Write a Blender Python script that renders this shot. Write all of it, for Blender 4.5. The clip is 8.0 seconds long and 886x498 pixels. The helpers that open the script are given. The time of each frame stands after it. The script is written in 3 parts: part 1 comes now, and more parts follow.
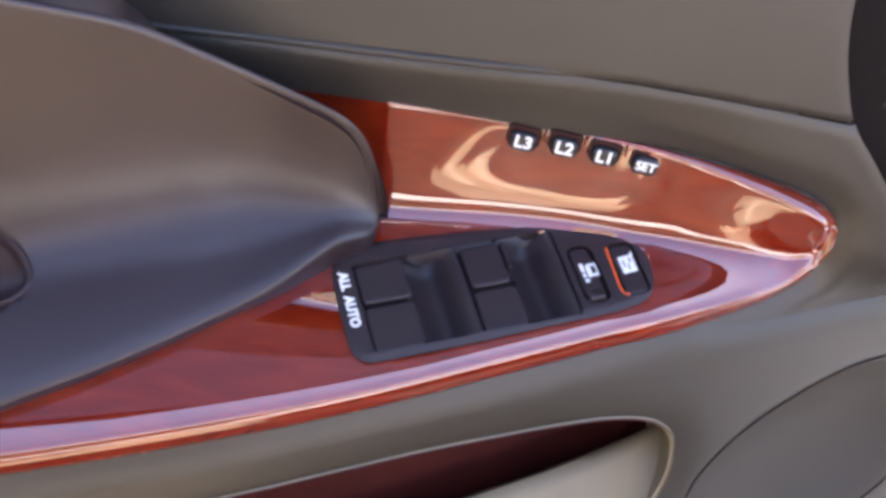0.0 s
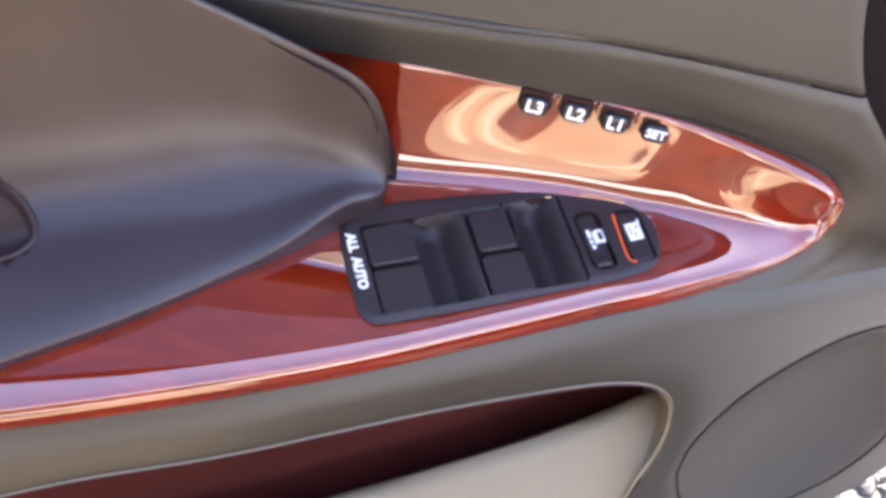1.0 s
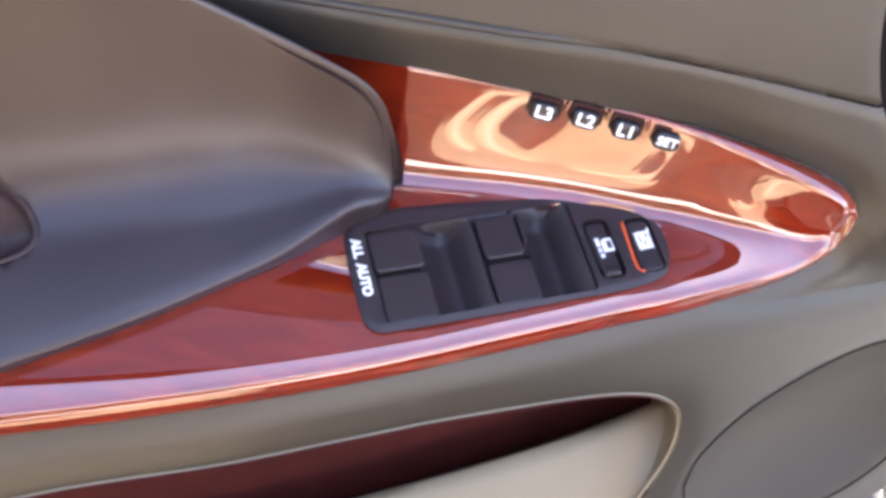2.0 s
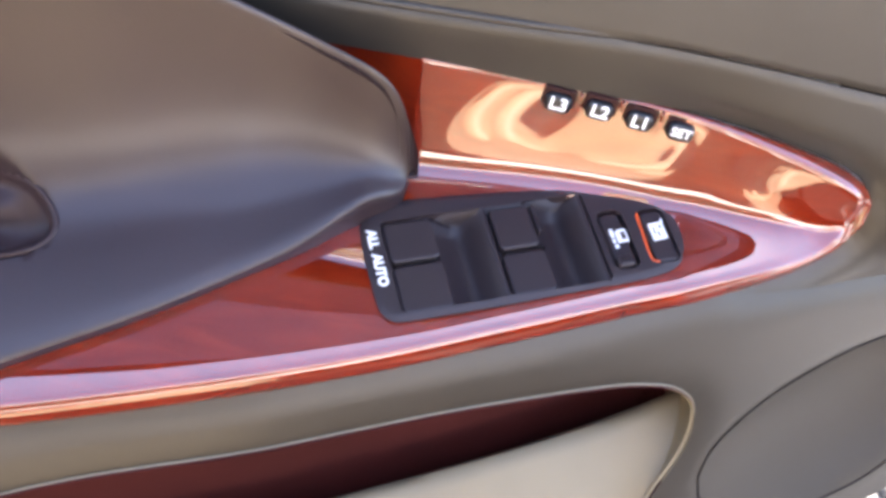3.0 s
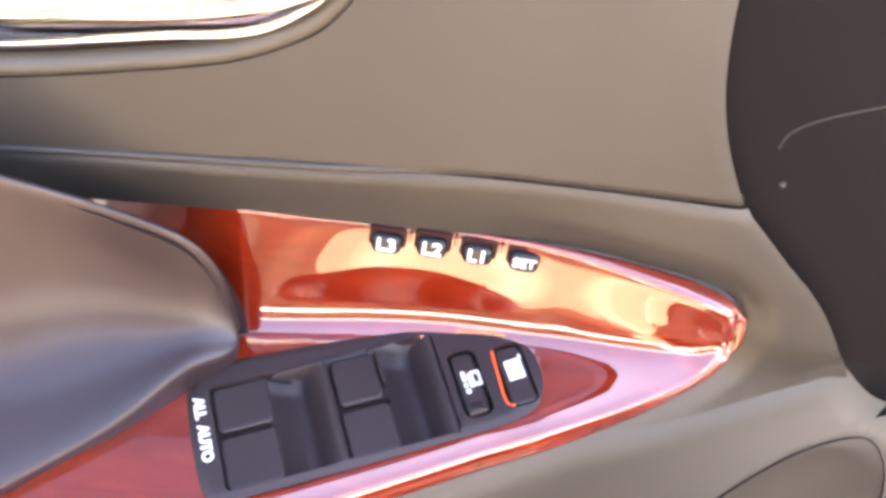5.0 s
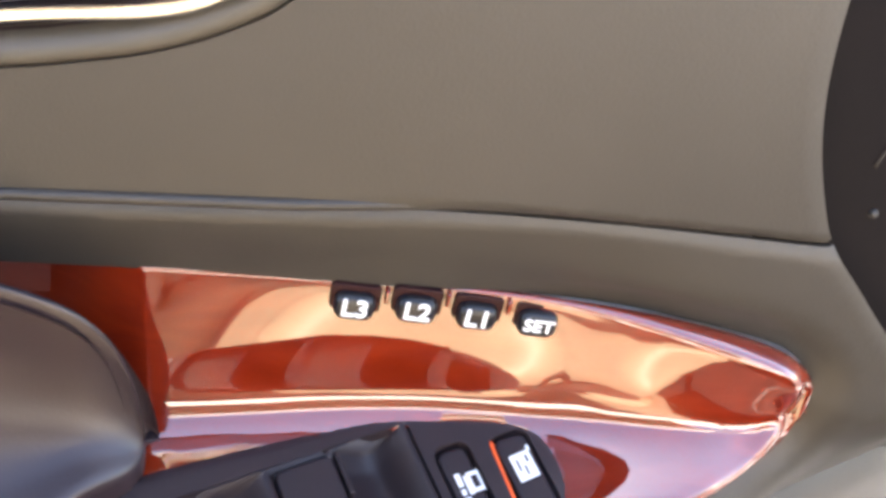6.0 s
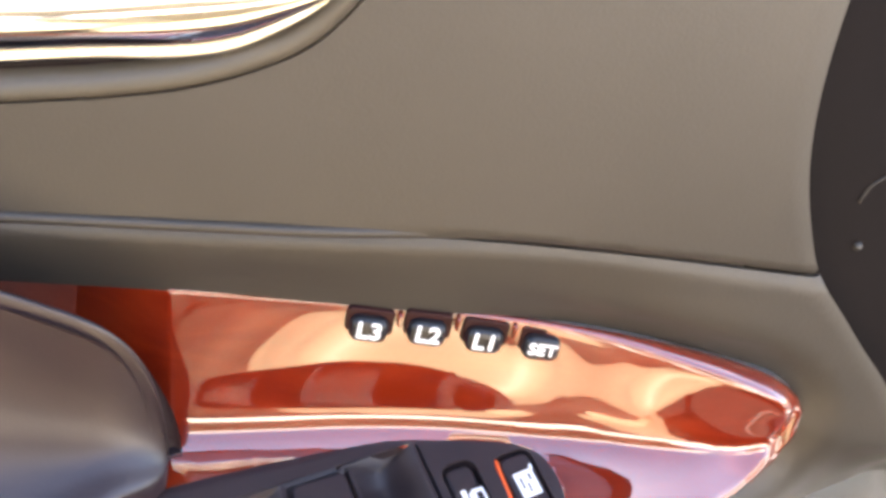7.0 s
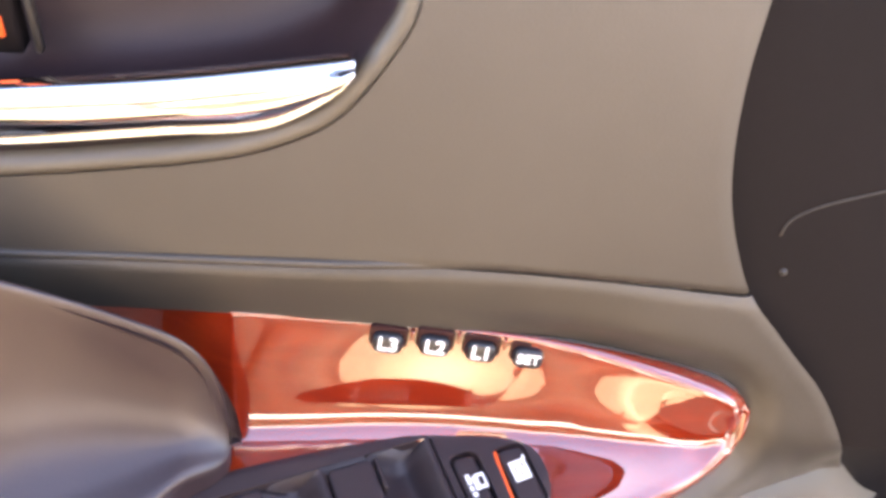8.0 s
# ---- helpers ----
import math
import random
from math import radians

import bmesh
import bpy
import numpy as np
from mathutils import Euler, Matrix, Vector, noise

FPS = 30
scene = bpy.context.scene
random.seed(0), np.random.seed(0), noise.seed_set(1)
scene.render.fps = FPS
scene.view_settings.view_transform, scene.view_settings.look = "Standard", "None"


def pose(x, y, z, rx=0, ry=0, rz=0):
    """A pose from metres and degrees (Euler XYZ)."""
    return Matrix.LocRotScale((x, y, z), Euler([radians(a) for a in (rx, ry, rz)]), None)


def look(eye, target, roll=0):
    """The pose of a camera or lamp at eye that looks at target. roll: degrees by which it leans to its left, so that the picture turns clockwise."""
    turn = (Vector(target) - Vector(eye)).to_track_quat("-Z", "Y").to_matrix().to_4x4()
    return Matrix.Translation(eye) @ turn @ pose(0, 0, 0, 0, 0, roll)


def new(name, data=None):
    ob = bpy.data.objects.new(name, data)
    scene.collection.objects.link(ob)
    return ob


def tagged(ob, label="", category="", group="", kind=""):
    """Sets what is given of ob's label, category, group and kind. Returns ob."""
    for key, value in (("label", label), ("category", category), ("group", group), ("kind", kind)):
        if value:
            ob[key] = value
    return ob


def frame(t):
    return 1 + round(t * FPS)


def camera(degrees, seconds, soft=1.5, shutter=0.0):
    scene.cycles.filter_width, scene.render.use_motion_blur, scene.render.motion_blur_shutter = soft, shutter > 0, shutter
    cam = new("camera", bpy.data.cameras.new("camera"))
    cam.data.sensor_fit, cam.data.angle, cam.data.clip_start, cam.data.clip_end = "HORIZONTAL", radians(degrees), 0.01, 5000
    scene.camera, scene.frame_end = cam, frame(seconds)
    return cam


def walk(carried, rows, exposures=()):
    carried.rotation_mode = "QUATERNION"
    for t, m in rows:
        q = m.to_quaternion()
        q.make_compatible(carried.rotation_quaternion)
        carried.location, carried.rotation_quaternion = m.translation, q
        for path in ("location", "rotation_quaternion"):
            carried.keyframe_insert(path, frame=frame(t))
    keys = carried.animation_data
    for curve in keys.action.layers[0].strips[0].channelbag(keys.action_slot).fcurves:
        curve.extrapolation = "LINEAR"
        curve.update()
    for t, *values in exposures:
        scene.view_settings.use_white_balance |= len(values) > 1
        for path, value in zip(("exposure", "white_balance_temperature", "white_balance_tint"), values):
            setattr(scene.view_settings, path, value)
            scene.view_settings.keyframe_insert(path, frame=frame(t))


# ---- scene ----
from mathutils.geometry import delaunay_2d_cdt

cam = camera(44.39, 8.0, soft=3.6)
PATH = [
    (0, (-0.01641, -0.34282, 0.46635), (-0.02667, -0.03373, 0.07346), 6.118),
    (0.5, (-0.03213, -0.35575, 0.45641), (-0.02889, -0.05442, 0.05743), 9.353),
    (1, (-0.03426, -0.34116, 0.46665), (-0.03009, -0.04687, 0.06246), 9.600),
    (1.5, (-0.03351, -0.33098, 0.46307), (-0.03056, -0.03824, 0.05773), 9.871),
    (3, (-0.03528, -0.33705, 0.46345), (-0.03960, -0.04591, 0.05698), 8.887),
    (3.5, (-0.01622, -0.35305, 0.46248), (-0.01910, -0.04708, 0.06703), 8.059),
    (4, (0.04926, -0.32050, 0.49530), (0.01840, -0.01797, 0.09841), 2.353),
    (4.5, (0.07907, -0.29744, 0.49147), (0.03045, 0.00073, 0.09306), -0.970),
    (5, (0.07107, -0.25708, 0.46150), (0.03454, 0.04881, 0.06767), -1.006),
    (6.5, (-0.02037, -0.15359, 0.33718), (0.05027, 0.17182, -0.03582), 11.884),
    (7, (-0.00925, -0.18762, 0.37355), (0.04174, 0.14665, 0.00522), 9.685),
    (7.5, (0.00147, -0.23250, 0.39859), (0.03841, 0.11529, 0.04127), 7.173),
    (8, (0.01999, -0.26698, 0.44314), (0.02959, 0.08733, 0.09047), 3.827),
]
EXPOSURES = [(0.0, 3.42, 6650, 21), (0.5, 3.58, 6650, 20), (1.0, 3.73, 6650, 20), (1.5, 3.83, 6750, 20), (3.3, 3.97, 6950, 18), (4.0, 4.5, 7450, 18), (5.0, 4.51, 7550, 22), (6.5, 3.68, 7150, 12), (7.0, 4.0, 7550, 15), (8.0, 4.35, 7750, 23)]
walk(cam, [(t, look(eye, target, roll)) for t, eye, target, roll in PATH], EXPOSURES)

# ---- light ----
SUN_HEIGHT = radians(42)
SUN_TURN = radians(30)
world = bpy.data.worlds.new("sky")
scene.world = world
world.use_nodes = True
sky = world.node_tree.nodes.new("ShaderNodeTexSky")
sky.sky_type, sky.sun_disc = "NISHITA", False
sky.sun_elevation, sky.sun_rotation = SUN_HEIGHT, SUN_TURN
backdrop = world.node_tree.nodes["Background"]
backdrop.inputs["Strength"].default_value = 0.105
world.node_tree.links.new(sky.outputs[0], backdrop.inputs["Color"])
sun_way = Vector((math.sin(SUN_TURN) * math.cos(SUN_HEIGHT), math.cos(SUN_TURN) * math.cos(SUN_HEIGHT), math.sin(SUN_HEIGHT)))
sun = new("sun", bpy.data.lights.new("sun", "SUN"))
sun.data.energy, sun.data.angle, sun.data.color = 3.1, radians(0.5), (1.0, 0.93, 0.82)
sun.matrix_world = look(sun_way * 20, (0, 0, 0))


# ---- materials ----
def material(name, colour, rough=0.5, metal=0.0, spread=0.12, grain=900.0, bump=0.15, stain=14.0, coat=0.0, specular=0.5):
    """A surface with fine grain in its relief and slow blotches in its colour and gloss."""
    m = bpy.data.materials.new(name)
    m.use_nodes = True
    nodes, links = m.node_tree.nodes, m.node_tree.links
    bsdf = nodes["Principled BSDF"]
    place = nodes.new("ShaderNodeTexCoord")
    fine, slow = nodes.new("ShaderNodeTexNoise"), nodes.new("ShaderNodeTexNoise")
    fine.inputs["Scale"].default_value, fine.inputs["Detail"].default_value = grain, 3.0
    slow.inputs["Scale"].default_value, slow.inputs["Detail"].default_value = stain, 5.0
    for n in (fine, slow):
        links.new(place.outputs["Object"], n.inputs["Vector"])
    ramp = nodes.new("ShaderNodeValToRGB")
    ramp.color_ramp.elements[0].position, ramp.color_ramp.elements[1].position = 0.3, 0.7
    ramp.color_ramp.elements[0].color = (*[c * (1 - spread) for c in colour], 1)
    ramp.color_ramp.elements[1].color = (*[min(1, c * (1 + spread)) for c in colour], 1)
    links.new(slow.outputs["Fac"], ramp.inputs["Fac"])
    links.new(ramp.outputs["Color"], bsdf.inputs["Base Color"])
    wear = nodes.new("ShaderNodeMapRange")
    wear.inputs["To Min"].default_value, wear.inputs["To Max"].default_value = rough * 0.95, rough * 1.05
    links.new(slow.outputs["Fac"], wear.inputs["Value"])
    links.new(wear.outputs["Result"], bsdf.inputs["Roughness"])
    bsdf.inputs["Metallic"].default_value = metal
    bsdf.inputs["Specular IOR Level"].default_value = specular
    bsdf.inputs["Coat Weight"].default_value, bsdf.inputs["Coat Roughness"].default_value = coat, 0.02
    bsdf.inputs["Coat IOR"].default_value = 1.62
    if bump:
        relief = nodes.new("ShaderNodeBump")
        relief.inputs["Strength"].default_value, relief.inputs["Distance"].default_value = bump, 0.0004
        links.new(fine.outputs["Fac"], relief.inputs["Height"])
        links.new(relief.outputs["Normal"], bsdf.inputs["Normal"])
    return m


def wood_material():
    """Lacquered red burl: streaks along the trim, dark figure, a clear glossy coat."""
    m = material("red_wood", (0.3, 0.03, 0.01), rough=0.3, bump=0.0, coat=1.0, specular=0.05)
    nodes, links = m.node_tree.nodes, m.node_tree.links
    bsdf = nodes["Principled BSDF"]
    place, turn = nodes.new("ShaderNodeTexCoord"), nodes.new("ShaderNodeMapping")
    turn.inputs["Scale"].default_value = (9, 40, 40)
    turn.inputs["Rotation"].default_value = (0, 0, radians(24))
    links.new(place.outputs["Object"], turn.inputs["Vector"])
    figure = nodes.new("ShaderNodeTexNoise")
    figure.inputs["Scale"].default_value, figure.inputs["Detail"].default_value, figure.inputs["Distortion"].default_value = 1.6, 6.0, 0.8
    links.new(turn.outputs["Vector"], figure.inputs["Vector"])
    ramp = nodes.new("ShaderNodeValToRGB")
    ramp.color_ramp.elements[0].position, ramp.color_ramp.elements[0].color = 0.25, (0.12, 0.0075, 0.0022, 1)
    ramp.color_ramp.elements[1].position, ramp.color_ramp.elements[1].color = 0.75, (0.215, 0.019, 0.0042, 1)
    mid = ramp.color_ramp.elements.new(0.5)
    mid.color = (0.16, 0.0118, 0.0028, 1)
    links.new(figure.outputs["Fac"], ramp.inputs["Fac"])
    links.new(ramp.outputs["Color"], bsdf.inputs["Base Color"])
    bsdf.inputs["Coat IOR"].default_value = 2.1
    return m


TAUPE = material("taupe_soft_plastic", (0.03, 0.0252, 0.0205), rough=0.43, spread=0.08, bump=0.25, specular=0.5)
DARK_TAUPE = material("dark_taupe_plastic", (0.03, 0.0245, 0.0195), rough=0.5, spread=0.1, bump=0.25, specular=0.35)
LEATHER = material("charcoal_leather", (0.021, 0.012, 0.0145), rough=0.38, spread=0.1, grain=700, bump=0.2, specular=0.6)
# red-brown lining, with the shade of the deep pocket in its tone
SHADED_MAROON = material("shaded_maroon_lining", (0.045, 0.0085, 0.0075), rough=0.8, spread=0.2, grain=1500, specular=0.12)
SLOT_SHADE = material("slot_shade", (0.022, 0.004, 0.004), rough=0.5, spread=0.2, specular=0.2)
BLACK = material("black_plastic", (0.006, 0.004, 0.004), rough=0.75, spread=0.15, bump=0.15, specular=0.12)
SWITCH = material("switch_plastic", (0.024, 0.017, 0.0195), rough=0.42, spread=0.12, bump=0.12, specular=0.35)
KEY = material("glossy_black_key", (0.01, 0.01, 0.012), rough=0.3, spread=0.1, bump=0.0)
RUBBER = material("black_rubber", (0.007, 0.006, 0.0065), rough=0.85, spread=0.2, specular=0.2)
CHROME = material("chrome", (0.85, 0.86, 0.88), rough=0.07, metal=1.0, spread=0.03, bump=0.0)
WHITE = material("white_print", (0.8, 0.8, 0.8), rough=0.5, spread=0.03, bump=0.0)
ORANGE = material("orange_print", (0.75, 0.1, 0.02), rough=0.45, spread=0.05, bump=0.0)
CREAM = material("cream_leather", (0.37, 0.31, 0.205), rough=0.5, spread=0.12, grain=500, bump=0.3)
PAINT = material("white_car_paint", (0.75, 0.74, 0.71), rough=0.25, spread=0.03, bump=0.0, coat=0.6)
STONE = material("grey_gravel", (0.12, 0.118, 0.112), rough=0.85, spread=0.45, grain=300, bump=0.6, stain=90)
PEBBLE = material("pale_pebble", (0.12, 0.118, 0.112), rough=0.8, spread=0.6, grain=300, bump=0.3, stain=70)
HEADLINER = material("cream_headliner", (0.72, 0.65, 0.54), rough=0.9, spread=0.06, grain=1500, bump=0.3)
PLASTER = material("pale_plaster", (0.82, 0.78, 0.7), rough=0.9, spread=0.1, grain=60, bump=0.4, stain=2)
# pocket plastic, lightened to carry the light that falls on it
LIT_PLASTIC = material("lit_cream_plastic", (0.2, 0.168, 0.112), rough=0.5, spread=0.08, bump=0.2)
GLASS = material("tinted_glass", (0.1, 0.105, 0.11), rough=0.02, spread=0.05, bump=0.0)
GLASS.node_tree.nodes["Principled BSDF"].inputs["Transmission Weight"].default_value = 1.0
CREAM_TRIM = material("beige_trim", (0.055, 0.046, 0.034), rough=0.45, spread=0.06, bump=0.2)
TAN = material("tan_leather", (0.42, 0.34, 0.22), rough=0.5, spread=0.15, grain=500, bump=0.3)
BROWN = material("brown_plastic", (0.4, 0.32, 0.22), rough=0.5, spread=0.15, bump=0.2)
BOWL = material("dark_bowl", (0.025, 0.014, 0.016), rough=0.45, spread=0.15, specular=0.3)
CARPET = material("dark_carpet", (0.025, 0.02, 0.016), rough=0.95, spread=0.25, grain=1200, bump=0.8)
WOOD = wood_material()

# ---- shapes ----
DM = 0.1  # the door is drawn in decimetres from the middle of its switch plate: x to the front, y outwards, z up


def spline(points, n):
    """n points on a smooth curve through the given ones."""
    p = np.array(points, float)
    p = np.vstack([2 * p[0] - p[1], p, 2 * p[-1] - p[-2]])
    gaps = np.maximum(np.linalg.norm(np.diff(p, axis=0), axis=1), 1e-6) ** 0.5
    t = np.r_[0, np.cumsum(gaps)]
    out = []
    for s in np.linspace(t[1], t[-2], n):
        k = int(min(max(np.searchsorted(t, s) - 1, 1), len(p) - 3))
        a = [(t[k + i + 1] - s) / (t[k + i + 1] - t[k + i]) for i in (-1, 0, 1)]
        q = [a[i + 1] * p[k + i] + (1 - a[i + 1]) * p[k + i + 1] for i in (-1, 0, 1)]
        b = [(t[k + 1] - s) / (t[k + 1] - t[k - 1]), (t[k + 2] - s) / (t[k + 2] - t[k])]
        r = [b[0] * q[0] + (1 - b[0]) * q[1], b[1] * q[1] + (1 - b[1]) * q[2]]
        c = (t[k + 1] - s) / (t[k + 1] - t[k])
        out.append(c * r[0] + (1 - c) * r[1])
    return np.array(out)


def smooth_step(x, a, b):
    s = min(max((x - a) / (b - a), 0.0), 1.0)
    return s * s * (3 - 2 * s)


def along(x, knots):
    """A smooth value at x between knots of (x, value)."""
    xs, ys = [k[0] for k in knots], [k[1] for k in knots]
    if x <= xs[0]:
        return ys[0]
    for i in range(len(xs) - 1):
        if x <= xs[i + 1]:
            m = []
            for j in (i, i + 1):
                lo, hi = max(j - 1, 0), min(j + 1, len(xs) - 1)
                m.append((ys[hi] - ys[lo]) / (xs[hi] - xs[lo]))
            h = xs[i + 1] - xs[i]
            s = (x - xs[i]) / h
            return (2 * s**3 - 3 * s**2 + 1) * ys[i] + (s**3 - 2 * s**2 + s) * h * m[0] + (3 * s**2 - 2 * s**3) * ys[i + 1] + (s**3 - s**2) * h * m[1]
    return ys[-1]


def put(name, verts, faces, mat, parent=None, label="", thick=0.0, smooth=True, offset=-1.0, bevel=0.0):
    """One mesh object from points in decimetres."""
    mesh = bpy.data.meshes.new(name)
    mesh.from_pydata([tuple(float(c) * DM for c in v) for v in verts], [], [tuple(f) for f in faces])
    mesh.materials.append(mat)
    mesh.polygons.foreach_set("use_smooth", [smooth] * len(mesh.polygons))
    mesh.update()
    ob = new(name, mesh)
    if thick:
        solid = ob.modifiers.new("thickness", "SOLIDIFY")
        solid.thickness, solid.offset = thick * DM, offset
        ob.modifiers.new("crisp_edges", "EDGE_SPLIT").split_angle = radians(50)
    if bevel:
        b = ob.modifiers.new("rounding", "BEVEL")
        b.width, b.segments, b.limit_method, b.angle_limit = bevel * DM, 3, "ANGLE", radians(40)
    if parent:
        ob.parent = parent
    if label:
        ob["label"] = label
    return ob


def part(name, bm, mat, parent=None, label="", smooth=False):
    """Links a bmesh (in decimetres) as one mesh object under a thing or a part."""
    mesh = bpy.data.meshes.new(name)
    bmesh.ops.scale(bm, vec=(DM, DM, DM), verts=bm.verts)
    for f in bm.faces:
        f.smooth = smooth
    bm.to_mesh(mesh)
    bm.free()
    mesh.materials.append(mat)
    ob = new(name, mesh)
    if parent:
        ob.parent = parent
    if label:
        ob["label"] = label
    return ob


def loft(name, rings, mat, parent=None, label="", thick=0.0, closed=False, caps=False, offset=-1.0):
    """A skin over rows of points; all rows have the same count."""
    verts = [p for ring in rings for p in ring]
    n, faces = len(rings[0]), []
    for i in range(len(rings) - 1):
        for j in range(n if closed else n - 1):
            k = (j + 1) % n
            faces.append((i * n + j, i * n + k, (i + 1) * n + k, (i + 1) * n + j))
    if caps:
        faces += [tuple(range(n))[::-1], tuple(range((len(rings) - 1) * n, len(rings) * n))]
    return put(name, verts, faces, mat, parent, label, thick, offset=offset)


def inside(poly, pts):
    poly, pts = np.asarray(poly), np.asarray(pts)
    x, y = pts[:, 0], pts[:, 1]
    odd = np.zeros(len(pts), bool)
    for (x0, y0), (x1, y1) in zip(poly, np.roll(poly, -1, axis=0)):
        cross = (y0 > y) != (y1 > y)
        odd ^= cross & (x < (x1 - x0) * (y - y0) / (y1 - y0 + 1e-12) + x0)
    return odd


def near(poly, pts, gap):
    """Which points lie within gap of the closed outline."""
    poly, pts = np.asarray(poly), np.asarray(pts)
    hit = np.zeros(len(pts), bool)
    for a, b in zip(poly, np.roll(poly, -1, axis=0)):
        d = b - a
        s = np.clip(((pts - a) @ d) / (d @ d + 1e-12), 0, 1)
        hit |= np.hypot(*(pts - a - s[:, None] * d).T) < gap
    return hit


def skin(name, outline, holes, place, step, mat, parent=None, label="", thick=0.0, offset=-1.0, extra=(), clear=0.0):
    """A surface over an outline with holes in two coordinates; place(a, b) gives the point in space. extra: more points to bend at; clear: how far from the outline these alone are used."""
    loops = [np.asarray(outline, float)] + [np.asarray(h, float) for h in holes]
    lo, hi = loops[0].min(0), loops[0].max(0)
    gx, gz = np.meshgrid(np.arange(lo[0], hi[0], step), np.arange(lo[1], hi[1], step))
    grid = np.stack([gx.ravel(), gz.ravel()], -1)
    if clear:
        grid = grid[~near(loops[0], grid, clear)]
    if len(extra):
        grid = np.vstack([grid, np.asarray(extra, float)])
    keep = inside(loops[0], grid)
    for k, loop in enumerate(loops):
        if k:
            keep &= ~inside(loop, grid)
        keep &= ~near(loop, grid, step * 0.3)
    points, edges = [], []
    for loop in loops:
        base = len(points)
        points += [Vector(p) for p in loop]
        edges += [(base + i, base + (i + 1) % len(loop)) for i in range(len(loop))]
    points += [Vector(p) for p in grid[keep]]
    verts, _, faces, *_ = delaunay_2d_cdt(points, edges, [], 0, 1e-5)
    flat = np.array([tuple(v) for v in verts])
    mids = np.array([flat[list(f)].mean(0) for f in faces])
    ok = inside(loops[0], mids)
    for loop in loops[1:]:
        ok &= ~inside(loop, mids)
    return put(name, [place(x, z) for x, z in flat], [f for f, good in zip(faces, ok) if good], mat, parent, label, thick, offset=offset)


def sheet(name, outline, holes, lift, step, mat, parent=None, label="", thick=0.0, extra=()):
    """A skin y = lift(x, z) over an outline in x and z."""
    return skin(name, outline, holes, lambda x, z: (x, lift(x, z), z), step, mat, parent, label, thick, extra=extra)


def offset_loop(loop, d):
    """A closed outline moved inwards by d."""
    p = np.asarray(loop, float)
    t = np.roll(p, -1, axis=0) - np.roll(p, 1, axis=0)
    n = np.stack([-t[:, 1], t[:, 0]], -1) / np.linalg.norm(t, axis=1)[:, None]
    area = np.sum(p[:, 0] * np.roll(p[:, 1], -1) - np.roll(p[:, 0], -1) * p[:, 1])
    return p + n * d * (1 if area > 0 else -1)


def rounded_outline(u0, u1, v0, v1, r, n=6):
    out = []
    for cx, cy, a in ((u1 - r, v1 - r, 0), (u0 + r, v1 - r, 90), (u0 + r, v0 + r, 180), (u1 - r, v0 + r, 270)):
        out += [(cx + r * math.cos(radians(a + q)), cy + r * math.sin(radians(a + q))) for q in np.linspace(0, 90, n)]
    return out


def rounded_block(w, d, h, r, taper=0.0, segments=3):
    """A block with rounded edges, base at z = 0, narrowing by taper towards its top."""
    bm = bmesh.new()
    bmesh.ops.create_cube(bm, size=1.0)
    for v in bm.verts:
        k = 1 - taper if v.co.z > 0 else 1
        v.co = Vector((v.co.x * w * k, v.co.y * d * k, (v.co.z + 0.5) * h))
    bmesh.ops.bevel(bm, geom=bm.edges, offset=r, segments=segments, profile=0.5, affect="EDGES")
    return bm


def tube(path, radius, mat, name, parent=None, label="", closed=False, sides=10):
    """A round bead along points; closed joins its ends."""
    p = np.array(path, float)
    rings = []
    for i in range(len(p)):
        a, b = (p[i - 1], p[(i + 1) % len(p)]) if closed else (p[max(i - 1, 0)], p[min(i + 1, len(p) - 1)])
        d = Vector(b - a).normalized()
        side = d.cross(Vector((0.1, 0.9, 0.3))).normalized()
        up = side.cross(d)
        rings.append([tuple(Vector(p[i]) + radius * (math.cos(q) * side + math.sin(q) * up)) for q in np.linspace(0, 2 * math.pi, sides, endpoint=False)])
    if closed:
        rings.append(rings[0])
    return loft(name, rings, mat, parent, label, closed=True, caps=not closed)


# ---- the door ----
door = tagged(new("car"), "car with its door open, taupe lining and red wood trim", "car")


def face_y(z):
    return 0.68 + 0.3 * (z - 0.95)


BELT = 3.6
FRONT = [(-0.42, 2.49), (-0.3, 2.45), (-0.03, 2.345), (0.22, 2.235), (0.43, 2.105), (0.6, 1.95), (0.72, 1.845), (0.9, 1.69), (1.1, 1.595), (1.3, 1.53), (1.5, 1.495), (1.75, 1.485), (2.0, 1.5), (2.35, 1.56), (BELT, 2.0)]
SEAM = [(-7.0, 0.89), (-2.0, 0.935), (-1.0, 0.953), (0.3, 0.96), (0.9, 0.935), (1.7, 0.885), (3.0, 0.79)]
CREASE = [(1.1, -0.1), (1.28, -0.15), (1.55, -0.19), (1.86, -0.22), (2.19, -0.265), (2.41, -0.32), (2.65, -0.59), (2.87, -0.79), (3.1, -1.2)]
# lower body: leans out towards the seats
SILL_Y = [(-7.0, -3.6), (-2.2, -1.39), (-1.2, -1.03), (-0.7, -0.82), (0.11, -0.47), (0.68, -0.2), (1.25, 0.085), (1.6, 0.27), (2.35, 0.68), (3.4, 1.26), (4.4, 1.8)]


def lower_y(x, z):
    drop = -0.1 - z
    curl = 0.075 * (1 - smooth_step(along(x, CREASE) - z, -0.02, 0.12)) if x > -6 else 0.0
    return along(x, SILL_Y) - 0.5 * max(drop, 0.0) + curl


def front_x(z):
    return along(z, FRONT)


def seam_z(x):
    return along(x, SEAM)


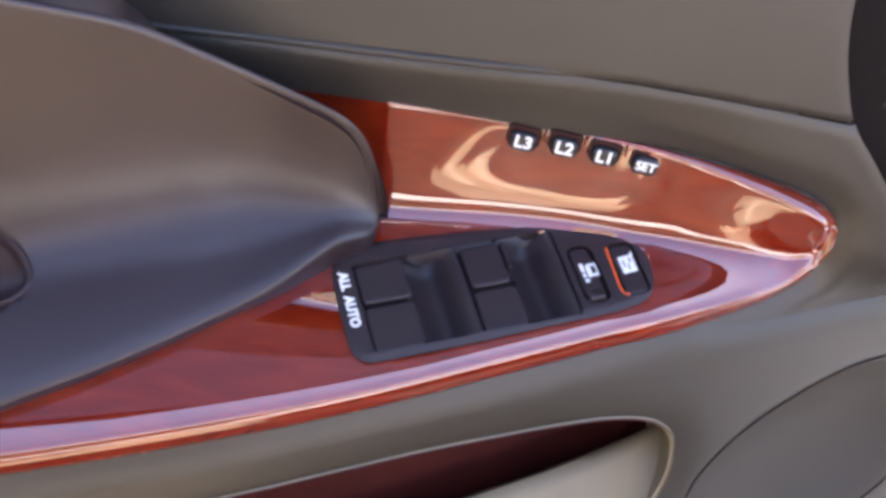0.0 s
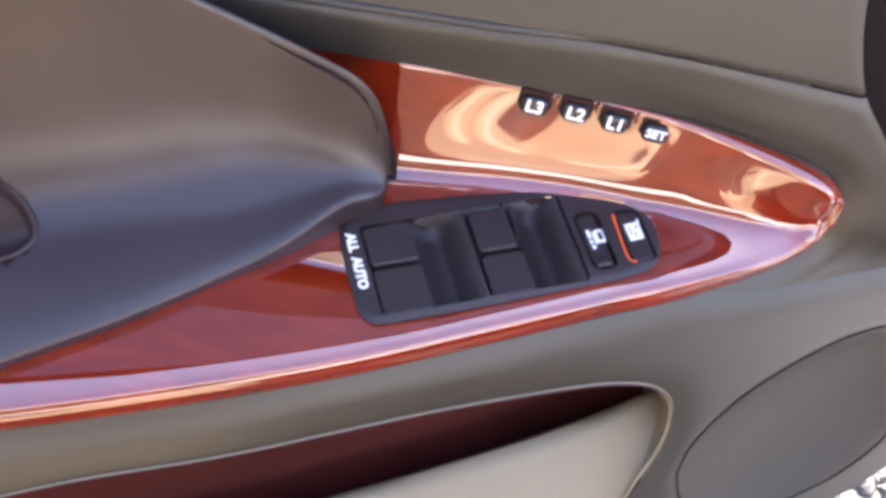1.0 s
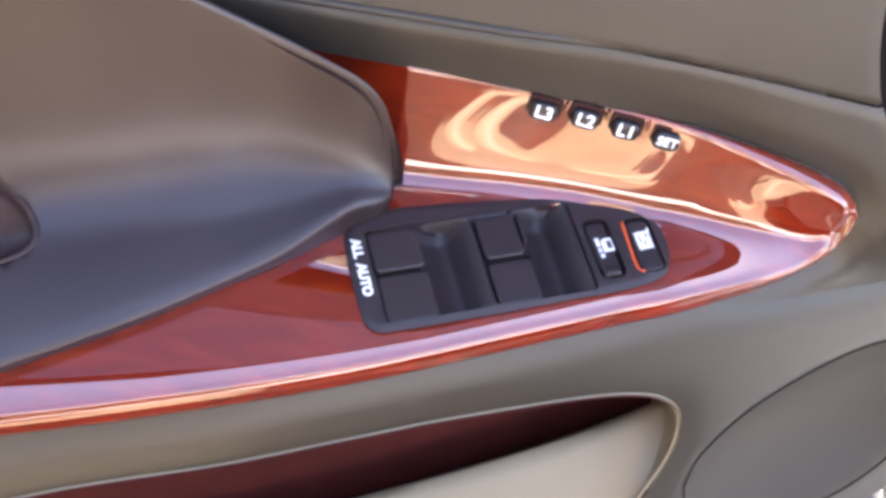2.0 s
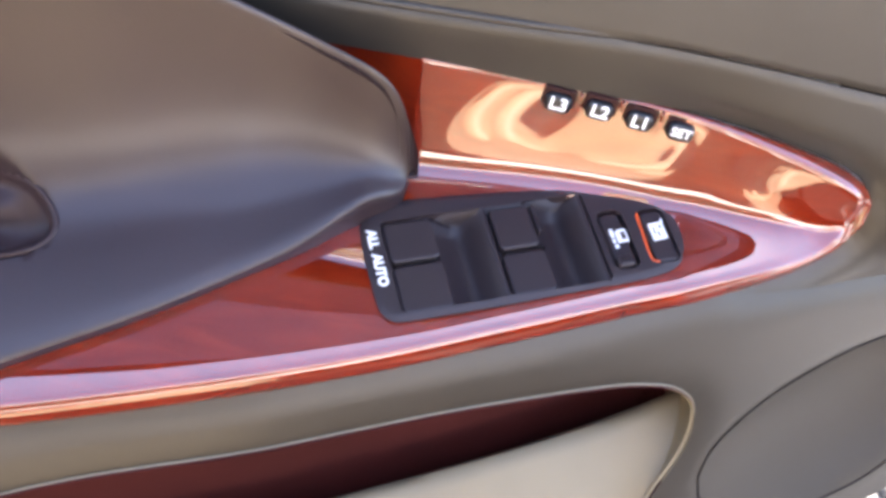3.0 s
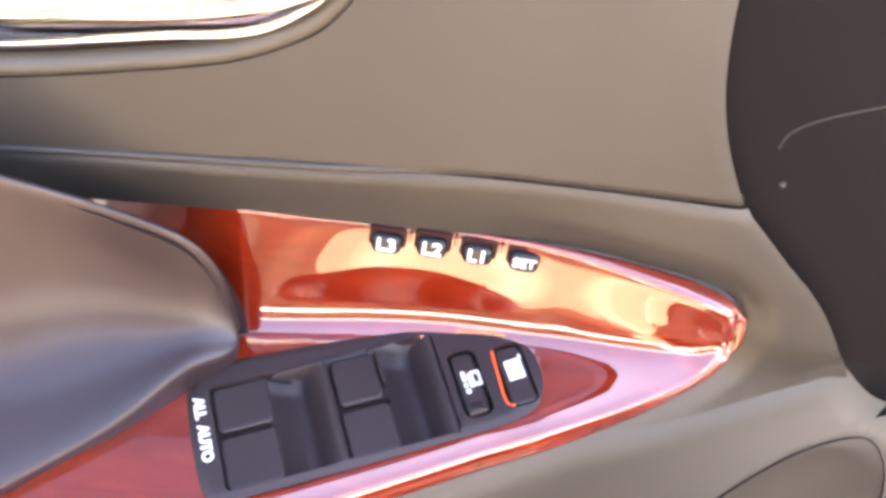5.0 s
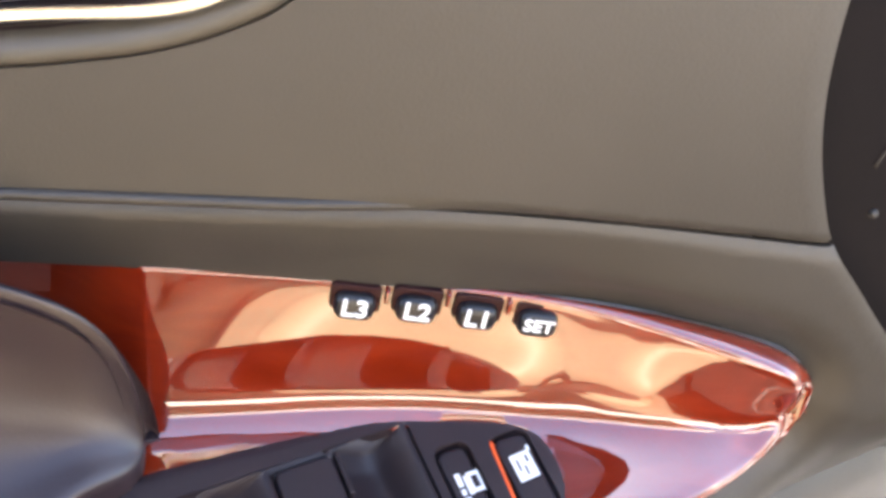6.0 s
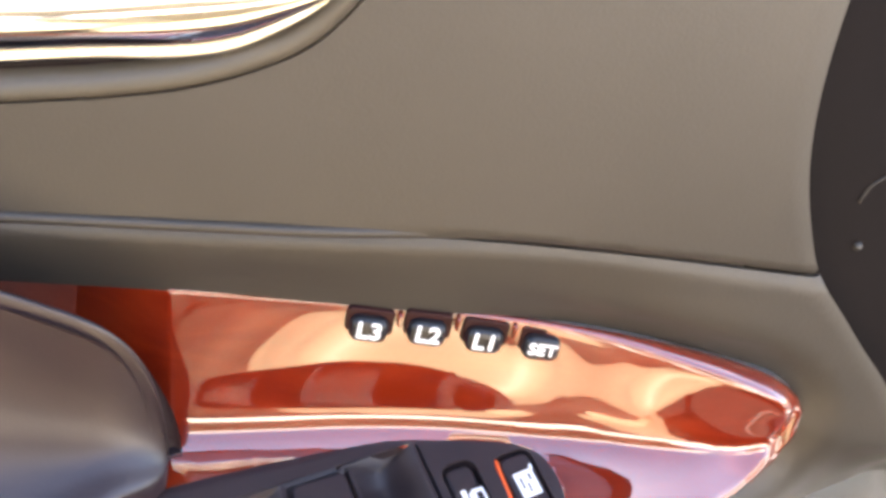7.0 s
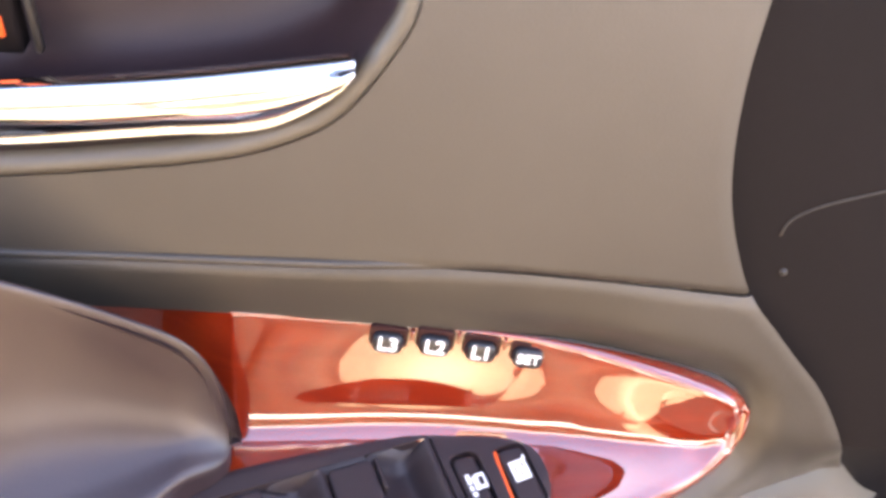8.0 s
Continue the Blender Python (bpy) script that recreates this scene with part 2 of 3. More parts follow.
def front_roll(x, z):
    """The lining rolls away from the viewer at its front edge."""
    t = min(max(0.0, (x - (front_x(z) - 0.06)) / 0.06), 1.0)
    return 0.008 * t**2.5


def upper_y(x, z):
    lip = 0.022 * smooth_step(x, -0.2, 0.8) * (1 - smooth_step(z - seam_z(x), 0.0, 0.035))
    return face_y(z) + front_roll(x, z) + lip


TOP_POINTS = [(-1.7, 0.66, 0.665), (-1.2, 0.66, 0.668), (-0.66, 0.66, 0.66), (0.0, 0.66, 0.628), (0.55, 0.655, 0.592), (0.95, 0.637, 0.557), (1.25, 0.605, 0.525), (1.5, 0.565, 0.488), (1.66, 0.53, 0.44), (1.76, 0.5, 0.362), (1.795, 0.48, 0.275)]
LOW_POINTS = [(-4.2, -1.97, -0.09), (-2.6, -1.52, -0.09), (-1.5, -1.15, -0.09), (-0.7, -0.84, -0.09), (0.1, -0.475, -0.09), (0.68, -0.2, -0.09), (1.1, 0.01, -0.09), (1.4, 0.18, -0.085), (1.62, 0.32, -0.06), (1.745, 0.405, 0.03), (1.79, 0.455, 0.17)]
TRIM_LOOP = np.array([(p[0], p[2]) for p in list(spline(TOP_POINTS, 60)) + list(spline(LOW_POINTS, 80)) if p[0] > 0])


def middle_y(x, z):
    gap = seam_z(x) - z
    proud = 0.022 * (1 - smooth_step(x, -0.6, 1.0))
    lip = (0.022 + proud) * (1 - smooth_step(gap, -0.015, 0.05)) - proud * (1 - smooth_step(gap, 0.05, 0.3))
    y = 0.68 + (0.08 + 0.22 * smooth_step(x, 0.6, 1.6)) * (max(z, 0.15) - 0.95)
    if z < 0.15 and x > 1.0:
        foot = along(x, CREASE)
        y += (along(x, SILL_Y) - 0.5 * (-0.1 - foot) - y) * smooth_step(0.15 - z, 0.0, 0.15 - foot)
    if x > 0.2:
        gap = np.hypot(TRIM_LOOP[:, 0] - x, TRIM_LOOP[:, 1] - z).min()
        y += 0.055 * smooth_step(x, 0.2, 1.2) * (1 - smooth_step(gap, 0.0, 0.16))
    return y + front_roll(x, z) + lip


# handle recess: bottom edge climbing to the front, round front end
RECESS = spline([(-0.87, 1.385), (-0.58, 1.44), (-0.36, 1.515), (-0.17, 1.62), (0.04, 1.87), (0.15, 2.08), (0.15, 2.35), (-0.05, 2.52), (-0.5, 2.58), (-1.6, 2.55), (-2.6, 2.45), (-2.9, 2.2), (-2.95, 1.7), (-2.8, 1.35), (-2.4, 1.27), (-1.6, 1.3), (-0.87, 1.385)], 120)[:-1]
zs = np.linspace(seam_z(1.66) + 0.005, BELT, 90)
edge_lines = [(front_x(z) - d, z) for z in np.linspace(-0.3, BELT, 110) for d in (0.02, 0.045, 0.075, 0.11, 0.15, 0.19)]
seam_lines = [(x, seam_z(x) + d) for x in np.linspace(-6.9, 1.6, 420) for d in (0.025, 0.04, 0.06, -0.011, -0.018, -0.026, -0.04, -0.07)]
upper_outline = [(x, seam_z(x) + 0.005) for x in np.linspace(-7, 1.67, 120)] + [(front_x(z), z) for z in zs[1:]] + [(x, BELT) for x in np.linspace(2.2, -7, 30)]
sheet("upper_panel", upper_outline, [RECESS], upper_y, 0.08, TAUPE, door, "taupe soft plastic upper door lining", thick=0.05, extra=edge_lines + seam_lines)
low_zs = np.linspace(0.885, -0.32, 60)
trim_side = [(1.2 + (p[0] - 1.2) * 0.97, 0.2 + (p[2] - 0.2) * 0.95) for p in spline(TOP_POINTS, 60)]
trim_foot = [(1.2 + (p[0] - 1.2) * 0.97, p[2]) for p in spline(LOW_POINTS[-5:], 24)[::-1]]
middle_outline = [(x, seam_z(x) - 0.005) for x in np.linspace(-7, 1.67, 120)] + [(front_x(z), z) for z in low_zs] + [(x, along(x, CREASE)) for x in np.linspace(2.36, 1.15, 40)] + [p for p in trim_foot[::-1] if p[0] > 1.16] + trim_side[::-1] + [(-7, 0.675)]
# added bead that draws the sky-lit line of the seam's ledge
tube([(x, face_y(seam_z(x)) + 0.002 + 0.05 * smooth_step(x, -0.3, 0.7), seam_z(x) + 0.004) for x in np.linspace(-6.9, 0.8, 160)], 0.022, TAUPE, "seam_light_bead", door, "thin bead added for the light line along the seam ledge")
sheet("middle_panel", middle_outline, [], middle_y, 0.06, TAUPE, door, "taupe soft plastic band under a seam", thick=0.05, extra=edge_lines + seam_lines)

POCKET = spline([(-3.6, -0.5), (-2.21, -0.45), (-1.46, -0.43), (-0.67, -0.425), (-0.12, -0.43), (0.48, -0.48), (0.8, -0.54), (1.01, -0.625), (1.14, -0.75), (1.18, -0.9), (1.16, -1.08), (1.07, -1.27), (0.98, -1.48), (0.75, -1.7), (0.2, -1.8), (-1.5, -1.75), (-3.4, -1.7), (-3.8, -1.1), (-3.6, -0.5)], 130)[:-1]
SPEAKER = spline([(1.32, -1.29), (1.36, -1.11), (1.56, -0.9), (1.87, -0.76), (2.24, -0.69), (2.56, -0.73), (2.71, -0.81), (2.84, -1.01), (2.88, -1.25), (2.82, -1.58), (2.59, -1.75), (2.35, -1.81), (2.05, -1.82), (1.57, -1.67), (1.39, -1.48), (1.32, -1.29)], 100)[:-1]
front_low = [(p[0], p[1]) for p in spline([(2.46, -0.34), (2.66, -0.58), (2.92, -0.79), (3.15, -1.1), (3.2, -1.42), (3.05, -1.76), (2.7, -1.95), (2.07, -1.94), (1.2, -2.0), (0.0, -2.05)], 60)]
lower_outline = [(x, along(x, CREASE) + 0.012) for x in np.linspace(-7, 2.4, 120)] + front_low + [(-7, -2.2)]
rim_lines = [p for d in (-0.02, -0.045, -0.08, -0.12, -0.17) for p in offset_loop(POCKET, d).tolist()] + [p for d in (-0.02, -0.045, -0.075) for p in offset_loop(SPEAKER, d).tolist()]


def rounded_lower(x, z):
    """The lower lining, with its lip rolled in round the grab pocket and the speaker."""
    gap = np.hypot(POCKET[:, 0] - x, POCKET[:, 1] - z).min()
    dip = np.hypot(SPEAKER[:, 0] - x, SPEAKER[:, 1] - z).min()
    return lower_y(x, z) + 0.03 * max(0.0, 1 - gap / 0.2) ** 2 + 0.012 * max(0.0, 1 - dip / 0.06) ** 2


sheet("lower_panel", lower_outline, [POCKET, SPEAKER], rounded_lower, 0.07, TAUPE, door, "taupe soft plastic lower door lining", thick=0.05, extra=rim_lines)
lip = [(x, lower_y(x, z) + 0.03, z) for x, z in offset_loop(POCKET, 0.012)]
# the lip's highlight is put in as a paler colour
tube(lip, 0.014, LIT_PLASTIC, "pocket_lip", door, "rounded lip of the grab pocket, its cream highlight in the colour", closed=True)


def inset(loop, k):
    c = loop.mean(0)
    return c + (loop - c) * k


# speaker cover: a smooth oval in a narrow gap
sheet("speaker_cover", inset(SPEAKER, 0.996), [], lambda x, z: lower_y(x, z) + 0.012 + 0.17 * (1 - min(1.0, math.hypot((x - 2.1) / 0.79, (z + 1.25) / 0.57)) ** 2), 0.06, DARK_TAUPE, door, "smooth dark taupe oval speaker cover", thick=0.06)


def recess_walls(name, loop, lift, depth, mat, parent, label, shrink=0.96, rise=0.0):
    """The inward wall and the back of a recess in a skin."""
    c = loop.mean(0)
    rings = []
    for s in np.linspace(0, 1, 8):
        k = 1 - (1 - shrink) * s
        rings.append([(c[0] + (x - c[0]) * k, lift(x, z) + depth * math.sin(s * math.pi / 2), c[1] + (z - c[1]) * k + rise * s) for x, z in loop])
    for k in (0.7, 0.35, 0.05):
        rings.append([(c[0] + (x - c[0]) * k * shrink, lift(c[0] + (x - c[0]) * k, c[1] + (z - c[1]) * k) + depth, c[1] + (z - c[1]) * k * shrink + rise) for x, z in loop])
    return loft(name, rings, mat, parent, label, closed=True)


recess_walls("speaker_gap", SPEAKER, lower_y, 0.24, RUBBER, door, "", 0.99)
# grab pocket: maroon darkened for shade behind, a floor coloured as lit that climbs forwards
pocket = recess_walls("grab_pocket", POCKET, lower_y, 0.75, SHADED_MAROON, door, "grab pocket, shaded maroon above, light painted as cream at its front end", 0.98)
# the lit front end is painted in the paler plastic
pocket.data.materials.append(LIT_PLASTIC)
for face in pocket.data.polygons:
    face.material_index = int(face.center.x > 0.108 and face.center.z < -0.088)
floor_rows = []
for s in np.linspace(0, 1, 16):
    row = []
    for x in np.linspace(-3.6, 1.2, 44):
        front_z = along(x, [(-4, -1.65), (0.2, -1.74), (0.8, -1.66), (1.16, -1.2)])
        back_z = along(x, [(-4, -1.4), (-1, -1.24), (0.6, -1.12), (1.16, -1.06)])
        z = back_z + (front_z - back_z) * s**1.3 - 0.16 * max(0.0, 1 - s / 0.25) ** 2
        row.append((x, lower_y(x, z) + 0.45 * (1 - s) ** 1.1 + 0.055, z))
    floor_rows.append(row)
loft("pocket_floor", floor_rows, LIT_PLASTIC, door, "floor of the grab pocket, its light painted as cream", thick=0.03)

# ---- switch plate outline ----
def plate_point(u, v, z=0.0):
    """From the switch plate's own axes to the door's."""
    c, q = math.cos(radians(22)), math.sin(radians(22))
    return (u * c - v * q, u * q + v * c, z)


PLATE = spline([(-0.64, -0.325), (-0.75, -0.315), (-0.8, -0.26), (-0.815, -0.1), (-0.815, 0.12), (-0.8, 0.28), (-0.75, 0.385), (-0.65, 0.415), (-0.15, 0.395), (0.43, 0.345), (0.68, 0.28), (0.85, 0.175), (0.905, 0.03), (0.89, -0.14), (0.82, -0.245), (0.66, -0.295), (0.27, -0.312), (-0.2, -0.322), (-0.64, -0.325)], 120)[:-1]

# ---- wood trim: an upright face and a floor that meet in a round hollow, rolled over all round ----
TOP = spline(TOP_POINTS, 180)
LOW = spline(LOW_POINTS, 220)
RIDGE = spline([(-4.5, 0.455, 0.175), (-1.7, 0.455, 0.175), (-1.2, 0.455, 0.175), (-0.66, 0.465, 0.175), (-0.3, 0.49, 0.17), (0.0, 0.512, 0.16), (0.35, 0.522, 0.15), (0.7, 0.508, 0.15), (0.95, 0.475, 0.155), (1.25, 0.44, 0.165), (1.45, 0.435, 0.175), (1.6, 0.44, 0.185), (1.8, 0.45, 0.2)], 180)


def slant(y, z):
    """From y and z to the way up the trim (first) and out of it (second)."""
    return np.array((0.6 * y + 0.8 * z, 0.6 * z - 0.8 * y))


hidden = spline([(-4.2, -1.25), (-3.0, -0.62), (-2.3, -0.3), (-1.95, 0.05), (-1.68, 0.6), (-1.62, 0.91)], 60)[1:-1]
TOP = TOP[TOP[:, 0] > -1.6]
trim_rim = [(p[0], slant(p[1], p[2])[0]) for p in TOP] + [(p[0], slant(p[1], p[2])[0]) for p in LOW[::-1][1:]] + [tuple(p) for p in hidden]


def top_roll(x):
    """Steepness, breadth and softness of the bevel along the upper edge at x."""
    tip = smooth_step(x, 0.6, 1.75)
    return (1.2 + 1.0 * tip, 0.01 + 0.055 * tip, 0.008 + 0.01 * tip)


def low_roll(x):
    tip = smooth_step(x, 0.9, 1.75)
    return (2.2, 0.11 - 0.045 * tip, 0.045 - 0.027 * tip)


def bevel(roll, d):
    m, broad, soft = roll
    return m * 0.5 * (broad - d + math.hypot(broad - d, soft))


rim_roll = [top_roll(p[0]) for p in TOP] + [low_roll(p[0]) for p in LOW[::-1][1:]] + [(1.2, 0.01, 0.008) for p in hidden]
trim_rim = np.array(trim_rim)


def trim_point(x, b):
    top = slant(*[np.interp(x, TOP[:, 0], TOP[:, k]) for k in (1, 2)])
    ridge = slant(*[np.interp(x, RIDGE[:, 0], RIDGE[:, k]) for k in (1, 2)])
    high = top[1] + bevel(top_roll(x), 0.0)
    face = high + (b - top[0]) * (high - ridge[1]) / max(top[0] - ridge[0], 0.12)
    # a level floor, which tips up towards the point
    low = slant(*[np.interp(x, LOW[:, 0], LOW[:, k]) for k in (1, 2)])
    fall = along(x, [(0.8, -1.33), (1.1, -1.2), (1.4, -0.9), (1.62, -0.75), (1.8, -0.6)])
    level = (0.045 - 0.8 * b) / 0.6
    floor = level + (low[1] + bevel(low_roll(x), 0.0) + fall * (b - low[0]) - level) * smooth_step(x, 0.6, 0.9)
    soft = along(x, [(-5, 0.12), (-0.5, 0.11), (0, 0.13), (0.3, 0.13), (0.6, 0.12), (0.9, 0.11), (1.2, 0.1), (1.5, 0.085), (1.8, 0.07)])
    h = 0.5 * (face + floor + math.hypot(face - floor, soft)) - 0.12 * soft
    gaps = np.hypot(trim_rim[:, 0] - x, trim_rim[:, 1] - b)
    k = int(np.argmin(gaps))
    h -= bevel(rim_roll[k], gaps[k])
    y, z = 0.6 * b - 0.8 * h, 0.8 * b + 0.6 * h
    # behind the armrest the upright face turns away at a sharp fold
    turned = max(0.0, min(-0.665 - x, 1.0)) * min(max((z - 0.1) / 0.1, 0), 1) * min(max((0.67 - z) / 0.04, 0), 1)
    return (x, y + 0.5 * turned, z)


plate_hole = []
for (u, v), (u1, v1) in zip(offset_loop(PLATE, 0.03), offset_loop(PLATE, 0.055)):
    k = smooth_step(v, 0.0, 0.2)
    x, y, _ = plate_point(u + (u1 - u) * k, v + (v1 - v) * k)
    plate_hole.append((x, slant(y, 0.045)[0]))
fold_line = [(x, b) for x in (-0.68, -0.67, -0.66, -0.65) for b in np.linspace(0.1, 0.95, 60)]
roll_lines = [p for d in (0.006, 0.014, 0.026, 0.042, 0.062, 0.085, 0.115, 0.15, 0.19, 0.23) for p in offset_loop(trim_rim, d).tolist()]
trim = skin("wood_trim", trim_rim, [plate_hole], trim_point, 0.028, WOOD, door, "glossy lacquered red burl wood trim", extra=fold_line + roll_lines, clear=0.24)
solid = trim.modifiers.new("thickness", "SOLIDIFY")
solid.thickness, solid.offset = 0.03 * DM, -1.0

# ---- armrest pad ----
M = 150
BACK = spline([(-5.0, -0.6, 2.1), (-3.1, -0.14, 1.75), (-2.55, 0.0, 1.58), (-2.15, 0.13, 1.43), (-1.81, 0.25, 1.285), (-1.5, 0.33, 1.1), (-1.24, 0.37, 0.97), (-0.94, 0.355, 0.865)], M)
FOOT = spline([(-5.0, -2.5, 0.02), (-3.0, -1.65, 0.02), (-2.25, -1.13, 0.02), (-1.8, -0.82, 0.02), (-1.35, -0.46, 0.02), (-1.1, -0.26, 0.02), (-0.87, -0.03, 0.02)], M)


def flowing(controls, n):
    """n points on a soft curve that is drawn towards the controls but never ripples."""
    p = np.vstack([controls[0], controls[0], controls, controls[-1], controls[-1]])
    out = []
    for s in np.linspace(0, len(p) - 3 - 1e-6, n):
        k = int(s)
        t = s - k
        w = ((1 - t) ** 3 / 6, (3 * t**3 - 6 * t**2 + 4) / 6, (-3 * t**3 + 3 * t**2 + 3 * t + 1) / 6, t**3 / 6)
        out.append(sum(c * q for c, q in zip(w, p[k:k + 4])))
    return np.array(out)


rings = []
for b, f in zip(BACK, FOOT):
    wide = np.linalg.norm((f - b)[:2])
    full = smooth_step(wide, 0.1, 0.9)
    out = (f - b) * np.array((1, 1, 0)) / wide
    sweep = min(0.42, wide * 0.5)
    seat_z = 0.2 + 0.06 * (1 - full)
    far = smooth_step(-b[0], 1.3, 1.9)
    behind = b + np.array((0.02 * far, 0.08 + 0.16 * far + 1.6 * smooth_step(-b[0], 1.9, 3.4), (0.03 - b[2]) * (1 - far) - 0.06 * far))
    tall = b[2] - seat_z
    steps = [(0.0, b[2] + 0.01), (sweep * 0.02, seat_z + tall * 0.88), (sweep * 0.08, seat_z + tall * 0.66), (sweep * 0.2, seat_z + tall * 0.42), (sweep * 0.42, seat_z + tall * 0.2), (sweep * 0.75, seat_z + tall * 0.06), (sweep * 1.1, seat_z - 0.006 * full), (wide * 0.6, seat_z - 0.02 * full), (wide - 0.16 * full, seat_z - 0.045 * full), (wide - 0.035 * full, seat_z - 0.06 * full), (wide + 0.012 * full, seat_z - 0.09 * full), (wide, 0.5 * (seat_z + f[2]) - 0.02), (wide - 0.015 * full, f[2]), (wide - 0.04 * full, f[2] - 0.03)]
    pts = [behind, b + np.array((0, 0.07 + 0.02 * far, -0.09 + 0.09 * far)), b + np.array((0, 0.045 - 0.015 * far, 0.0 + 0.03 * far))]
    for d, z in steps:
        q = b + out * d
        q[2] = z
        pts.append(q)
    rings.append(flowing(np.array(pts), 110))
# the nose: every line of the pad runs on and bends round to a blunt end
last, heart, blunt = rings[-1], np.array((-0.905, 0.17, 0.22)), np.array((-0.645, 0.25, 0.14))
ahead = last - rings[-6]
ahead /= np.linalg.norm(ahead, axis=1)[:, None]
goal = blunt + (last - heart) * np.array((0.0, 0.02, 0.06))
for q in np.linspace(0, 1, 46)[1:]:
    bend = last + ahead * 0.15, goal + (last - heart) * np.array((0.1, 0.75, 0.8))
    rings.append((1 - q) ** 3 * last + 3 * q * (1 - q) ** 2 * bend[0] + 3 * q * q * (1 - q) * bend[1] + q**3 * goal)
rings = np.array(rings)
for _ in range(30):
    rings[1:-1] = (rings[:-2] + 2 * rings[1:-1] + rings[2:]) / 4
# the edges soften towards the nose
ease = np.clip(np.arange(len(rings)) - (len(rings) - 75), 0, 75)[:, None, None] / 75
for _ in range(110):
    rings[:, 1:-1] += ease * 0.5 * (0.5 * rings[:, :-2] + 0.5 * rings[:, 2:] - rings[:, 1:-1])
CUP_X, CUP_Y = -2.7, -0.46
n = len(rings[0])
verts = np.array([p for ring in rings for p in ring])
# the pad sinks softly into the pull cup
oval = np.array([(0.4 * math.cos(q), 0.22 * math.sin(q)) for q in np.linspace(0, 2 * math.pi, 64, endpoint=False)])
tops = verts[(verts[:, 2] > 0.07) & (verts[:, 2] < 0.5)]


def pad_z(x, y):
    gap = np.hypot(tops[:, 0] - x, tops[:, 1] - y)
    pick = np.argsort(gap)[:6]
    return float(np.average(tops[pick, 2], weights=1 / (gap[pick] + 0.005)))


brim_z = np.array([pad_z(CUP_X + x * 1.05, CUP_Y + y * 1.05) for x, y in oval])
brim_z = np.minimum(brim_z, 0.3)
for _ in range(4):
    brim_z = (np.roll(brim_z, 1) + brim_z + np.roll(brim_z, -1)) / 3
reach = np.hypot((verts[:, 0] - CUP_X) / 0.4, (verts[:, 1] - CUP_Y) / 0.22)
on_top = (verts[:, 2] > 0.07) & (verts[:, 2] < 0.5)
verts[:, 2] += np.where(on_top, (0.075 - verts[:, 2]) * np.clip((1.0 - reach) / 0.07, 0, 1), 0)
faces = [(i * n + j, i * n + j + 1, (i + 1) * n + j + 1, (i + 1) * n + j) for i in range(len(rings) - 1) for j in range(n - 1)]
armrest = put("armrest", verts, faces, LEATHER, door, "charcoal leather armrest pad with a rounded nose", thick=0.05)
bowl = [[(CUP_X + x * k, CUP_Y + y * k, z - d) for (x, y), z in zip(oval, brim_z)] for k, d in ((1.08, 0.03), (1.07, 0.004), (1.05, -0.008), (1.02, -0.011), (0.99, -0.004), (0.96, 0.015), (0.93, 0.04), (0.9, 0.075), (0.6, 0.088), (0.02, 0.09))]
cup = loft("pull_cup", bowl, BOWL, door, "black oval pull cup sunk in the armrest", closed=True)
loft("cup_lip", [[(x, CUP_Y - 0.1 + 0.03 * math.cos(q) - 0.1 * (x - CUP_X) ** 2, 0.07 + 0.03 * math.sin(q)) for q in np.linspace(0, 2 * math.pi, 10, endpoint=False)] for x in np.linspace(CUP_X - 0.3, CUP_X + 0.3, 16)], SWITCH, cup, closed=True, caps=True)

# ---- switch plate ----
WELL = rounded_outline(-0.7, 0.42, -0.285, 0.288, 0.03)
LOCK = rounded_outline(0.455, 0.6, -0.235, 0.15, 0.05)
BLOCK = rounded_outline(0.668, 0.83, -0.235, 0.12, 0.05)
PLATE_Z = 0.065


def plate_z(u, v):
    p = np.array([[u, v]])
    for d, z in ((0.006, -0.017), (0.02, -0.007), (0.035, -0.002)):
        if near(PLATE, p, d)[0]:
            return PLATE_Z + z
    return PLATE_Z


rim = [p for d in (0.012, 0.028, 0.045) for p in offset_loop(PLATE, d).tolist()]
plate = skin("switch_plate", PLATE, [WELL, LOCK, BLOCK], lambda u, v: plate_point(u, v, plate_z(u, v)), 0.06, SWITCH, door, "dark grey window switch plate", thick=0.06, extra=rim)


def well_z(u, v):
    """The floor of the well: a finger scoop in front of each pair of switches."""
    z = PLATE_Z - 0.05
    for a, b in ((-0.45, -0.12), (0.1, 0.42)):
        if a < u < b:
            t = (u - a) / (b - a)
            z += -0.1 * math.sin(min(t / 0.55, 1.0) * math.pi / 2) * (1 - smooth_step(t, 0.5, 1.0)) + 0.055 * smooth_step(t, 0.45, 0.98)
            z += 0.05 * smooth_step(v, 0.2, 0.285) * (1 - t)
    return z


skin("switch_well", offset_loop(np.array(WELL), -0.01), [], lambda u, v: plate_point(u, v, well_z(u, v)), 0.018, SWITCH, plate)


